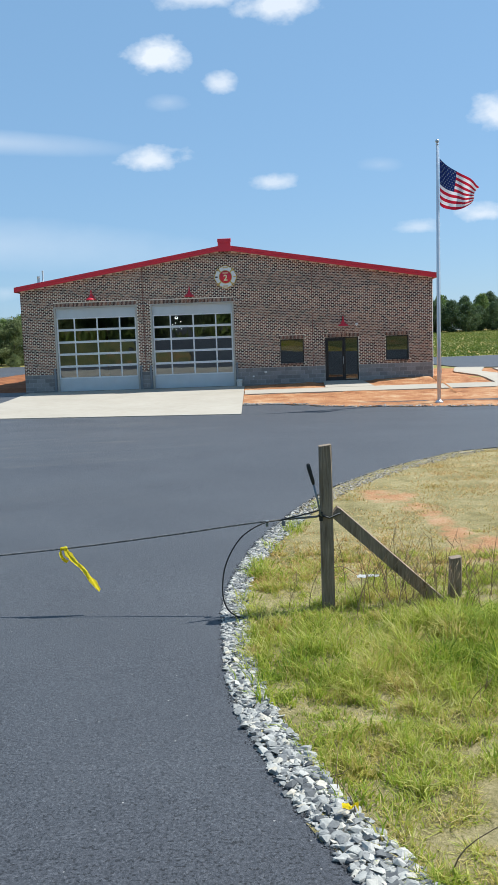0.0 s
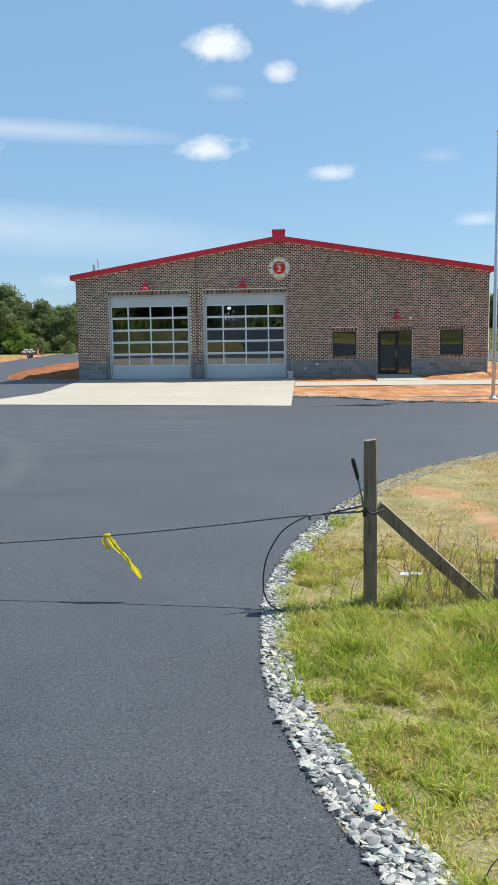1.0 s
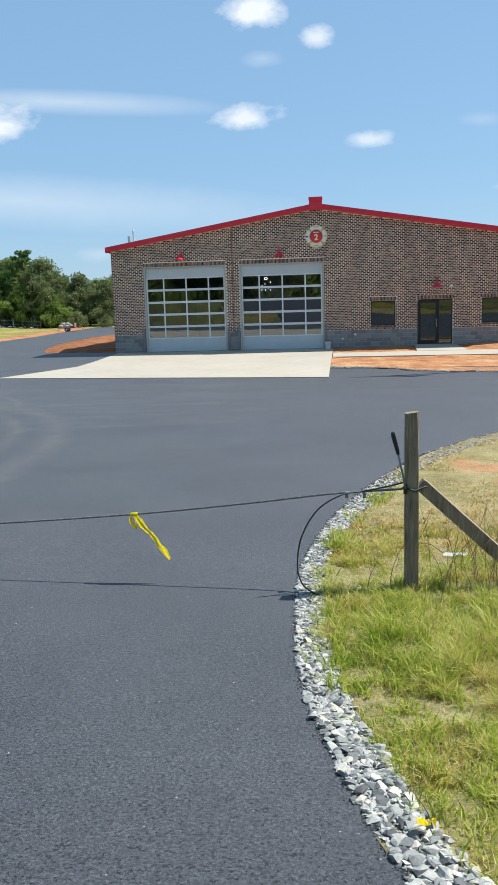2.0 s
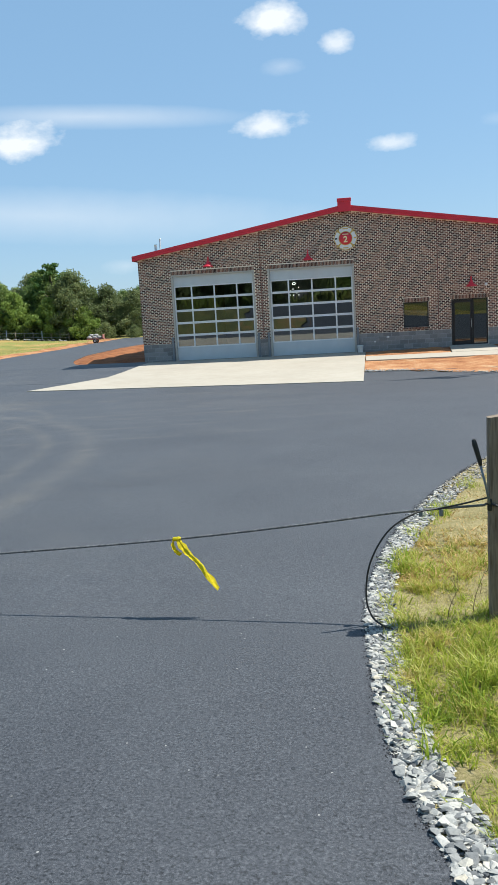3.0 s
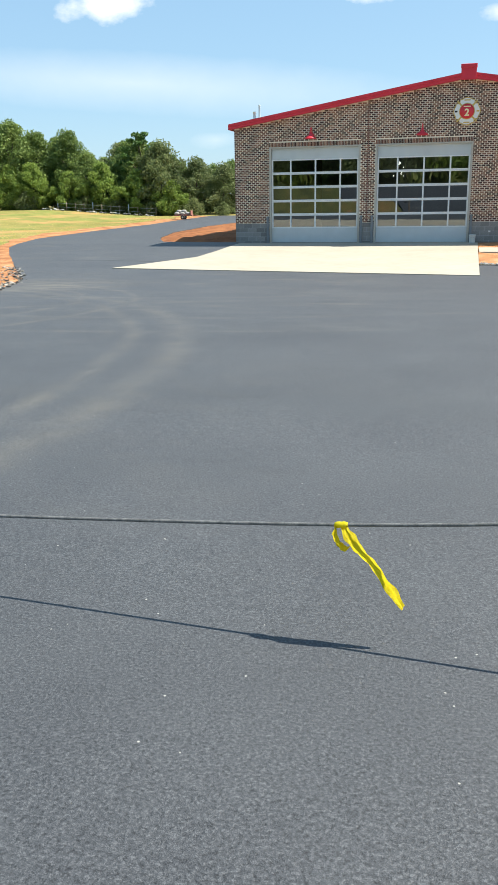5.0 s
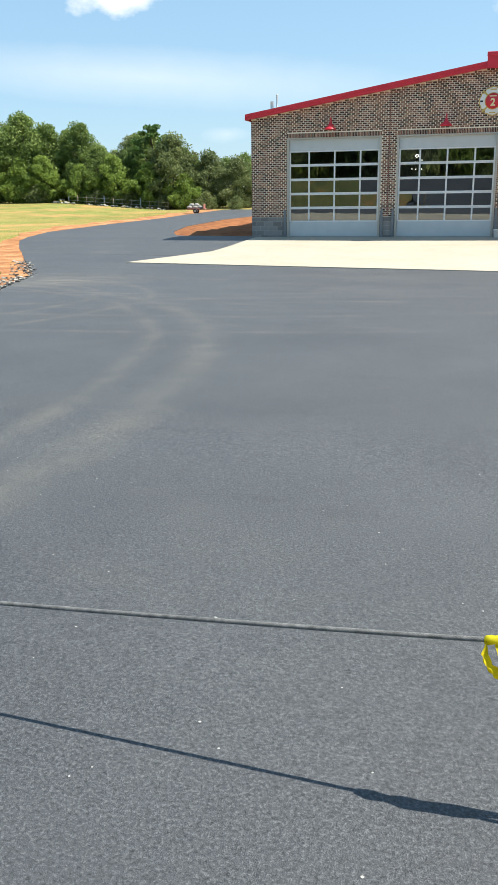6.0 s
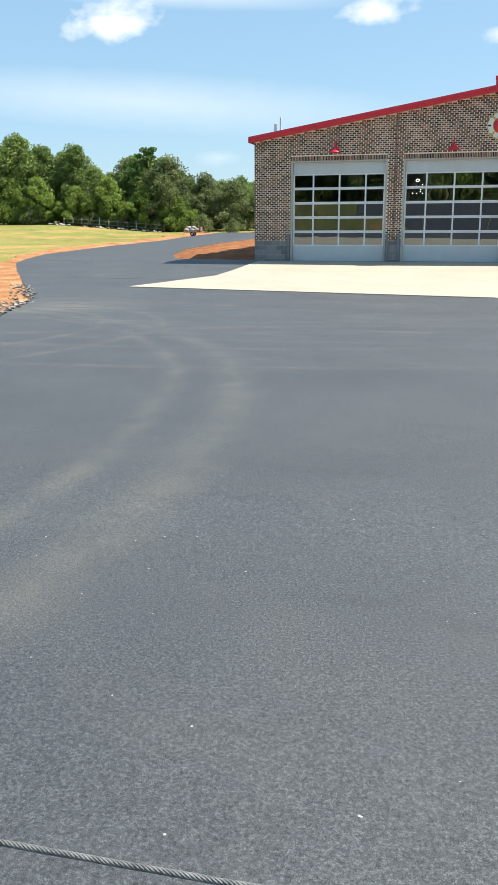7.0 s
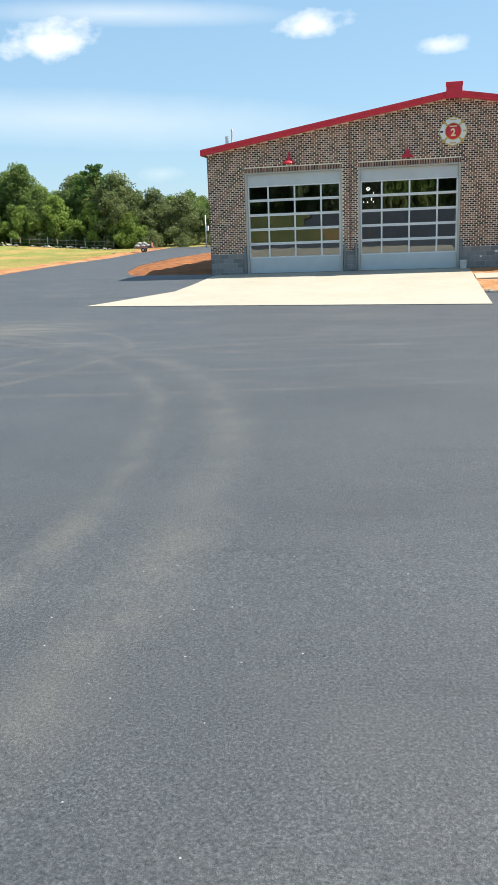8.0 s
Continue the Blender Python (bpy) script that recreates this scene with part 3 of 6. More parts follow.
def along(table, y):
    return float(np.interp(y, [p[0] for p in table], [p[1] for p in table]))


def sheet(name, rows, height, material, nx=24, parent=None, label="", skirt=0.0, kind="structure", category=""):
    """A surface from rows (y, x0, x1); height(x, y) gives z. With a skirt it has thickness."""
    verts, faces = [], []
    for y, x0, x1 in rows:
        for i in range(nx + 1):
            x = x0 + (x1 - x0) * i / nx
            verts.append((x, y, height(x, y)))
    w = nx + 1
    for j in range(len(rows) - 1):
        for i in range(nx):
            a = j * w + i
            faces.append((a, a + 1, a + w + 1, a + w))
    if skirt:
        n = len(verts)
        verts += [(x, y, z - skirt) for x, y, z in verts]
        for j in range(len(rows) - 1):
            for a, b in ((j * w, (j + 1) * w), (j * w + nx, (j + 1) * w + nx)):
                faces.append((a, b, b + n, a + n))
        last = (len(rows) - 1) * w
        for i in range(nx):
            faces.append((i, i + 1, i + 1 + n, i + n))
            faces.append((last + i, last + i + 1, last + i + 1 + n, last + i + n))
    ob = raw(name, verts, faces, material, parent, smooth=not skirt)
    return tagged(ob, label, category, kind=kind)


def steps(a, b, d):
    n = max(1, round(abs(b - a) / d))
    return [a + (b - a) * i / n for i in range(n + 1)]


def clay_front(x):
    return float(np.interp(x, [11.2, 12.9, 15.1, 18.6, 21.2, 34], [-8.3, -8.45, -9.8, -10.25, -10.5, -11.0])) + 0.25 * noise.noise((x * 0.9, 3.1, 0))


def build_land():
    xs = [-1500, -700, -300, -150, -90, *steps(-60, 70, 1.0), 95, 130, 200, 350, 750, 1500]
    ys = sorted({-1500, -600, -400, *LAND_Y, *steps(-60, 62, 1.0), *steps(64, 150, 6), 200, 300, 600, 1500})
    verts = [(x, y, land(x, y) - 0.05) for y in ys for x in xs]
    w = len(xs)
    faces = [(j * w + i, j * w + i + 1, (j + 1) * w + i + 1, (j + 1) * w + i) for j in range(len(ys) - 1) for i in range(w - 1)]
    tagged(raw("ground", verts, faces, M_GROUND, smooth=True), "mown yellow-green grass on gently rolling land", "ground", kind="structure")


def build_paving():
    ys = sorted({*steps(-70, -42, 1.0), *steps(-42, -26, 0.25), *steps(-26, -12, 1.0), *steps(-12, -8, 0.25), *steps(-8, 45, 1.0), -11.5, -4.2, -2.6})
    rows = []
    for y in ys:
        if y <= -26:
            right = along(DRIVE_RIGHT, y)
        elif y < -8.5:
            right = 60
        elif y <= 0.0:
            right = 11.15
        elif y < 1.9:
            right = -0.12
        else:
            right = along(ISLAND_EDGE, y)
        rows.append((y, along(DRIVE_LEFT, y), right))
    
    def paved(x, y):
        under = x > 11.4 and y > -12 and y > clay_front(x) + 0.12
        return land(x, y) - (0.12 if under else 0.0)
    sheet("road", rows, paved, M_ASPHALT, 96, label="fresh dark asphalt drive with dusty tyre marks", category="driveway", skirt=0.06)
    sheet("parking_lot", [(y, 26.0, 75) for y in steps(14.5, 50, 2.5)], lambda x, y: land(x, y) + 0.01, M_ASPHALT, 16,
          label="asphalt parking lot beyond the building", category="parking lot", skirt=0.08)
    sheet("country_road", [(y, -300, 300) for y in steps(-64, -57, 1.0)], lambda x, y: land(x, y) + 0.02, M_ASPHALT, 60, label="asphalt public road across the drive", category="road", skirt=0.08)

    def apron_left(y):
        return 0.12 if y > -6.9 else 0.12 - (-6.9 - y) / 4.6 * 1.72
    sheet("apron", [(y, apron_left(y), 11.24) for y in [*steps(-11.5, -6.9, 0.46), *steps(-6.5, -2.6, 0.65), -1.6, -0.8, 0.3]], lambda x, y: land(x, y) + 0.025,
          M_CONCRETE, 24, label="pale new concrete apron before the bay doors", category="apron", skirt=0.2)
    sheet("pavement", [(y, 11.28, 24.2) for y in (-4.2, -3.4, -2.6)], lambda x, y: land(x, y) + 0.03, M_CONCRETE, 20,
          label="pale concrete footpath along the front", category="footpath", skirt=0.15)
    sheet("door_slab", [(y, 15.3 - 0.1 * clip(-y / 2.6), 17.3 + 0.25 * clip(-y / 2.6)) for y in (-2.58, -1.7, -0.8, 0.02)], lambda x, y: -0.135 + 0.175 * (y + 2.6) / 2.6, M_CONCRETE, 8,
          label="sloping concrete slab before the entrance door", category="slab", skirt=0.25)
    sheet("side_path", [(y, 23.4 + 0.25 * max(0, y - 6), 25.0 + 0.3 * max(0, y - 6)) for y in steps(-2.6, 14, 1.6)], lambda x, y: land(x, y) + 0.03, M_CONCRETE, 6,
          label="pale concrete footpath beside the building", category="footpath", skirt=0.15)
    sheet("concrete_pad", [(y, 25.2 + 0.2 * (y - 1), 60) for y in steps(1.0, 12, 1.1)], lambda x, y: land(x, y) + 0.02, M_CONCRETE, 14,
          label="pale concrete pad by the parking lot", category="pad", skirt=0.15)


def rough_soil(x, y, lift, amp):
    return land(x, y) + lift + amp * noise.noise((x * 0.8, y * 0.8, 1.0)) + amp * 0.6 * noise.noise((x * 2.7, y * 2.7, 5.0))


def build_clay():
    xs = steps(11.25, 36, 0.25)
    verts, faces = [], []
    n = 36
    for x in xs:
        y0, y1 = clay_front(x), -0.02 if x < 21 else 14.0
        for j in range(n + 1):
            y = y0 + (y1 - y0) * (j / n)
            edge = clip(j / 4)
            path = 0 if -4.4 < y < -2.4 or (14.8 < x < 17.8 and y > -3) else 1
            if x > 22.6 and y > -2.6:
                verts.append((x, y, land(x, y) - 0.045))
                continue
            verts.append((x, y, rough_soil(x, y, -0.02 + (0.03 + 0.05 * clip((x - 16) / 4) * clip((y + 2.5) / 2)) * path, 0.05 * edge * path)))
    w = n + 1
    faces = [(i * w + j, (i + 1) * w + j, (i + 1) * w + j + 1, i * w + j + 1) for i in range(len(xs) - 1) for j in range(n)]
    tagged(raw("clay_bed", verts, faces, M_CLAY, smooth=True), "bare orange clay soil before the building", "soil", kind="structure")
    sheet("clay_island", [(y, along(ISLAND_EDGE, y) + 0.12 * noise.noise((y, 0, 7)), -0.14) for y in steps(1.9, 45, 0.5)],
          lambda x, y: rough_soil(x, y, -0.03 + 0.16 * clip((y - 1.9) / 1.5) * clip((x - along(ISLAND_EDGE, y)) / 1.2), 0.10 * clip((y - 1.9) / 1.0) * clip((x - along(ISLAND_EDGE, y)) / 0.6)), M_CLAY_RED, 26, label="bare red clay bed beside the building", category="soil")

    def verge(y):
        wide = 0.55 + 0.9 * clip((y + 24) / 10) * clip((4 - y) / 16) + 1.9 * clip(y / 12)
        return wide * (1 + 0.5 * noise.noise((y * 0.35, 2.0, 0)))
    sheet("clay_verge", [(y, along(DRIVE_LEFT, y) - verge(y), along(DRIVE_LEFT, y) + 0.02) for y in steps(-26, 45, 0.5)],
          lambda x, y: rough_soil(x, y, -0.01, 0.03), M_CLAY, 8, label="orange clay verge along the drive", category="soil")
    sheet("verge_soil", [(y, along(DRIVE_RIGHT, y) - 0.02, 11.9 + 0.31 * (y + 42.9) + 3.0) for y in steps(-41.5, -26.2, 0.25)],
          lambda x, y: land(x, y) - 0.012 + 0.025 * noise.noise((x * 2, y * 2, 3)), M_VERGE, 40, label="straw-littered soil with orange clay showing through", category="soil")


build_land()
build_paving()
build_clay()


# ---- the fire station ----
WALL_L, WALL_R, RIDGE_X, DEPTH = -0.07, 20.93, 10.46, 24.0
BAY = [(1.60, 5.87), (6.54, 10.81)]
BAY_TOP, SILL = 4.27, -0.07
ENTRY = (15.43, 17.15, 0.04, 2.27)
WINDOWS = [(13.13, 14.35, 1.03, 2.25), (18.54, 19.73, 1.04, 2.27)]
BLOCK_TOP = 0.841
OPENINGS = [(a, b, -0.5, BAY_TOP) for a, b in BAY] + [ENTRY] + WINDOWS
HEADS = [(a, b, BAY_TOP, BAY_TOP + 0.2) for a, b in BAY] + [(ENTRY[0] - 0.05, ENTRY[1] + 0.05, ENTRY[3], ENTRY[3] + 0.2)] + [(a - 0.05, b + 0.05, t, t + 0.2) for a, b, _, t in WINDOWS]
CONTROL_JOINTS = (6.205, 14.82)
SILLS = [(a - 0.05, b + 0.05, s - 0.1, s) for a, b, s, _ in WINDOWS]


def rake(x):
    """Underside of the red rake trim."""
    return 6.83 - abs(x - RIDGE_X) * 0.1632


station = thing("fire_station", "brick fire station with red roof trim and two bay doors", "building")


def front_wall():
    bm = bmesh.new()
    cuts = sorted({WALL_L, WALL_R, RIDGE_X, *[v for o in OPENINGS for v in o[:2]]})
    for x0, x1 in zip(cuts, cuts[1:]):
        mid = (x0 + x1) / 2
        hole = [o for o in OPENINGS if o[0] < mid < o[1]]
        spans = [(-0.5, None)] if not hole else ([(-0.5, hole[0][2])] if hole[0][2] > -0.5 else []) + [(hole[0][3], None)]
        for z0, z1 in spans:
            for v in box(bm, x0, 0, z0, x1, 0.25, z1 if z1 is not None else 5):
                if z1 is None and v.co.z > 4.9:
                    v.co.z = rake(v.co.x) + 0.12
    bmesh.ops.remove_doubles(bm, verts=bm.verts, dist=0.0005)
    return part("wall", bm, M_MORTAR, station, "brick and block front wall with tan mortar")


wall = front_wall()


def side_walls():
    for x0, x1, y0, y1 in ((WALL_L, WALL_L + 0.25, 0.252, DEPTH), (WALL_R - 0.25, WALL_R, 0.252, DEPTH)):
        part("side_wall", boxed(x0, y0, -0.5, x1, y1, 5.1), M_BRICK, station)
    bm = bmesh.new()
    for v in box(bm, WALL_L, DEPTH, -0.5, RIDGE_X, DEPTH + 0.25, 5) + box(bm, RIDGE_X, DEPTH, -0.5, WALL_R, DEPTH + 0.25, 5):
        if v.co.z > 4.9:
            v.co.z = rake(v.co.x)
    part("rear_wall", bm, M_BRICK, station)
    part("inside_floor", boxed(WALL_L + 0.26, 0.26, -0.4, WALL_R - 0.26, DEPTH - 0.02, -0.06), M_FLOOR_IN, station)
    part("partition", boxed(11.6, 0.26, -0.05, 11.75, DEPTH - 0.05, 4.9), M_DARK_IN, station)
    part("rear_lining", boxed(WALL_L + 0.27, 23.2, -0.05, 11.58, 23.3, 4.9), M_DARK_IN, station)
    part("office_lining", boxed(11.78, 4.0, -0.05, WALL_R - 0.27, 4.1, 3.0), M_DARK_IN, station)
    part("inside_ceiling", boxed(WALL_L + 0.27, 0.27, 4.92, WALL_R - 0.27, DEPTH - 0.05, 5.0), M_DARK_IN, station)


side_walls()


def roof():
    for s, end in ((-1, -0.27), (1, 21.13)):
        bm = bmesh.new()
        for v in box(bm, min(end, RIDGE_X), -0.2, 0, max(end, RIDGE_X), DEPTH + 0.5, 0.09):
            v.co.z += rake(v.co.x) + 0.125
        part("roof", bm, M_ROOF, station, "pale metal roof sheet")
        bm = bmesh.new()
        for y0, y1, z0, z1 in ((-0.25, -0.205, -0.0, 0.235), (-0.275, -0.252, 0.135, 0.245), (-0.20, -0.012, 0.0, 0.02)):
            for v in box(bm, min(end, RIDGE_X), y0, z0, max(end, RIDGE_X), y1, z1):
                v.co.z += rake(v.co.x)
        part("rake_trim", bm, M_RED, station, "red metal rake trim")
        bm = bmesh.new()
        z = rake(end)
        box(bm, end - 0.02 if s < 0 else end + 0.002, -0.27, z - 0.005, end - 0.002 if s < 0 else end + 0.02, 0.15, z + 0.235)
        part("trim_return", bm, M_RED, station)
        part("gutter", boxed(end - 0.10 if s < 0 else end - 0.02, 0.16, z + 0.02, end + 0.02 if s < 0 else end + 0.10, DEPTH, z + 0.15, 0.01), M_RED, station)
    bm = boxed(10.14, -0.33, 6.74, 10.78, -0.281, 7.30, 0.008)
    box(bm, 10.12, -0.36, 7.20, 10.80, -0.21, 7.37, 0.01)
    part("ridge_cap", bm, M_RED, station, "red box cap at the ridge")
    part("downspout", boxed(20.945, 0.30, -0.1, 21.03, 0.40, 5.05, 0.012), M_WHITE_PAINT, station, "white downspout on the side wall")
    for x, y, r, top in ((0.84, 1.3, 0.045, 6.27), (0.60, 1.3, 0.075, 5.98)):
        bm = lathe([(r * 2.2, 0), (r * 2.0, 0.05), (r, 0.09), (r, top - rake(x) - 0.23), (r * 1.05, top - rake(x) - 0.22), (r * 1.05, top - rake(x) - 0.20)], 14, pose(x, y, rake(x) + 0.2))
        part("vent_pipe", bm, M_GALV, station, "galvanised vent pipe on the roof")


roof()


def bay_guards():
    for a, b in BAY:
        for x in (a - 0.14, b + 0.03):
            part("door_guard", boxed(x, -0.10, -0.09, x + 0.11, -0.014, 1.16, 0.02), M_GUARD, station, "dark grey steel track guard")
        for x in (a - 0.002, b - 0.088):
            part("bay_jamb", boxed(x, -0.02, -0.09, x + 0.09, 0.20, BAY_TOP, 0.004), M_JAMB, station, "beige steel door jamb")
        part("bay_head", boxed(a + 0.09, -0.02, BAY_TOP - 0.06, b - 0.09, 0.20, BAY_TOP, 0.004), M_JAMB, station)


bay_guards()


# ---- bay doors ----
def bay_door(name, x0, x1, seed):
    rnd = random.Random(seed)
    door = thing(name, "closed sectional bay door with white grid and dark panes", "garage door", (x0, 0.12, SILL), kind="structure")
    w, h = x1 - x0, 0.62
    left, right = 0.09, w - 0.09
    part("bottom_panel", boxed(left, 0, 0.03, right, 0.05, 0.69, 0.006), M_PANEL, door, "grey solid bottom panel")
    part("bottom_seal", boxed(left, 0.005, 0.0, right, 0.045, 0.03, 0.004), M_BLACK, door)
    part("top_panel", boxed(left, 0, 0.69 + 5 * h, right, 0.05, 4.28, 0.006), M_PANEL, door, "grey solid top panel")
    cols = [left, 1.0, 2.17, 3.33, right]
    for r in range(5):
        z = 0.69 + r * h
        section = part("section", boxed(left, 0.0, z, right, 0.05, z + 0.055, 0.004), M_WHITE_ALU, door, "white aluminium glazed section")
        part("rail", boxed(left, 0.0, z + h - 0.055, right, 0.05, z + h - 0.003, 0.004), M_WHITE_ALU, section)
        for i, x in enumerate(cols):
            half = 0.035
            a, b = (x, x + 0.07) if i == 0 else (x - 0.07, x) if i == 4 else (x - half, x + half)
            part("stile", boxed(a, 0.002, z + 0.055, b, 0.048, z + h - 0.055, 0.004), M_WHITE_ALU, section)
        # insulating panes are tilted to steer what they mirror, the lowest row the most
        lean = 3.1 if r == 0 else 0.6 + rnd.uniform(-0.15, 0.15)
        for a, b in zip(cols, cols[1:]):
            bm = bmesh.new()
            m = pose((a + b) / 2, 0.028, z + h / 2, lean + rnd.uniform(-0.16, 0.16), 0, rnd.uniform(-0.45, 0.45))
            n = 6
            grid = []
            for j in range(n + 1):
                for i in range(n + 1):
                    u, v = i / n * 2 - 1, j / n * 2 - 1
                    bow = (-0.0024 if r == 0 else 0.0013) * (1 - u * u) * (1 - v * v)
                    grid.append(bm.verts.new(m @ Vector((u * (b - a) / 2 * 0.97, bow, v * (h / 2 - 0.045)))))
            for j in range(n):
                for i in range(n):
                    f = bm.faces.new((grid[j * (n + 1) + i], grid[j * (n + 1) + i + 1], grid[(j + 1) * (n + 1) + i + 1], grid[(j + 1) * (n + 1) + i]))
                    f.smooth = True
            part("pane", bm, M_GLASS, section)
    return door


bay_door("door_1", *BAY[0], 11)
bay_door("door_2", *BAY[1], 12)


def entrance():
    x0, x1, z0, z1 = ENTRY
    door = thing("door_3", "black-framed glass entrance door with a glass sidelight", "door", (x0, 0.1, z0), kind="structure")
    w, h = x1 - x0, z1 - z0
    f = 0.055
    bm = bmesh.new()
    box(bm, 0, 0, 0, f, 0.1, h, 0.003), box(bm, w - f, 0, 0, w, 0.1, h, 0.003), box(bm, f, 0, h - f, w - f, 0.1, h, 0.003), box(bm, 1.0, 0, 0, 1.06, 0.1, h - f, 0.003), box(bm, 1.06, 0, 0, w - f, 0.1, 0.07, 0.003)
    part("door_frame", bm, M_BLACK_ALU, door)
    leaf = bmesh.new()
    box(leaf, 0.06, 0.02, 0.012, 0.17, 0.065, h - 0.06, 0.003), box(leaf, 0.885, 0.02, 0.012, 0.995, 0.065, h - 0.06, 0.003)
    box(leaf, 0.17, 0.02, 0.012, 0.885, 0.065, 0.21, 0.003), box(leaf, 0.17, 0.02, h - 0.18, 0.885, 0.065, h - 0.06, 0.003)
    leaf = part("door_leaf", leaf, M_BLACK_ALU, door)
    part("pane", boxed(-0.37, -0.004, -(h - 0.39) / 2, 0.37, 0.004, (h - 0.39) / 2, m=pose(0.5275, 0.042, (h + 0.03) / 2, 1.5)), M_GLASS_TINT, leaf)
    part("door_handle", tube(spline([(0.93, 0.02, 0.85), (0.93, -0.04, 0.88), (0.93, -0.045, 1.05), (0.93, -0.04, 1.22), (0.93, 0.02, 1.25)], 4), 0.012), M_GALV, leaf, "steel pull handle")
    part("sidelight", boxed(-(w - f - 1.04) / 2, -0.004, -(h - f - 0.05) / 2, (w - f - 1.04) / 2, 0.004, (h - f - 0.05) / 2, m=pose((w - f + 1.06) / 2, 0.05, (h - f + 0.07) / 2, 1.5)), M_GLASS_TINT, door)
    part("threshold", boxed(0, -0.04, -0.025, w, 0.14, 0.008, 0.003), M_GALV, door)


entrance()


def window(name, x0, x1, z0, z1):
    win = thing(name, "fixed square window with black frame and dark reflective glass", "window", (x0, 0.09, z0), kind="structure")
    w, h, f = x1 - x0, z1 - z0, 0.055
    bm = bmesh.new()
    box(bm, 0, 0, 0, f, 0.1, h, 0.003), box(bm, w - f, 0, 0, w, 0.1, h, 0.003), box(bm, f, 0, 0, w - f, 0.1, f, 0.003), box(bm, f, 0, h - f, w - f, 0.1, h, 0.003)
    part("window_frame", bm, M_BLACK_ALU, win)
    part("pane", boxed(-(w / 2 - f + 0.01), -0.004, -(h / 2 - f + 0.01), w / 2 - f + 0.01, 0.004, h / 2 - f + 0.01, m=pose(w / 2, 0.05, h / 2, 1.5)), M_GLASS_TINT, win)


for k, o in enumerate(WINDOWS):
    window("window_%d" % (k + 1), *o)


# ---- things on the front wall ----
def barn_lamp(x, z, first=None):
    if first:
        return copy_thing(first, pose(x, -0.012, z))
    S = 1.18
    lamp = thing("gooseneck_lamp", "red enamelled gooseneck barn lamp on the brick wall", "wall lamp", (x, -0.012, z), "lamps on the front wall")
    part("wall_plate", lathe([(0.07, 0), (0.07, 0.015), (0.045, 0.03)], 16, pose(0, 0, 0.06, 90)), M_RED, lamp)
    part("arm", tube(spline([(0, -0.02, 0.06), (0, -0.10, 0.20), (0, -0.24, 0.33), (0, -0.36, 0.29), (0, -0.38, 0.16)], 6), 0.017), M_RED, lamp)
    shade = lathe([(0.035, 0.17), (0.05, 0.15), (0.055, 0.08), (0.10, 0.03), (0.19, -0.03), (0.225, -0.075), (0.23, -0.085), (0.215, -0.075), (0.18, -0.03), (0.09, 0.02), (0.03, 0.05)], 24, pose(0, -0.38, 0.0))
    part("shade", shade, M_RED, lamp)
    part("bulb", lathe([(0.02, 0.06), (0.045, 0.02), (0.05, -0.02), (0.03, -0.055), (0.005, -0.065)], 12, pose(0, -0.38, -0.0)), M_WHITE_PAINT, lamp)
    lamp.scale = (S, S, S)
    return lamp


lamp = barn_lamp(3.64, 4.66)
barn_lamp(8.61, 4.66, lamp)
barn_lamp(16.34, 2.92, lamp)


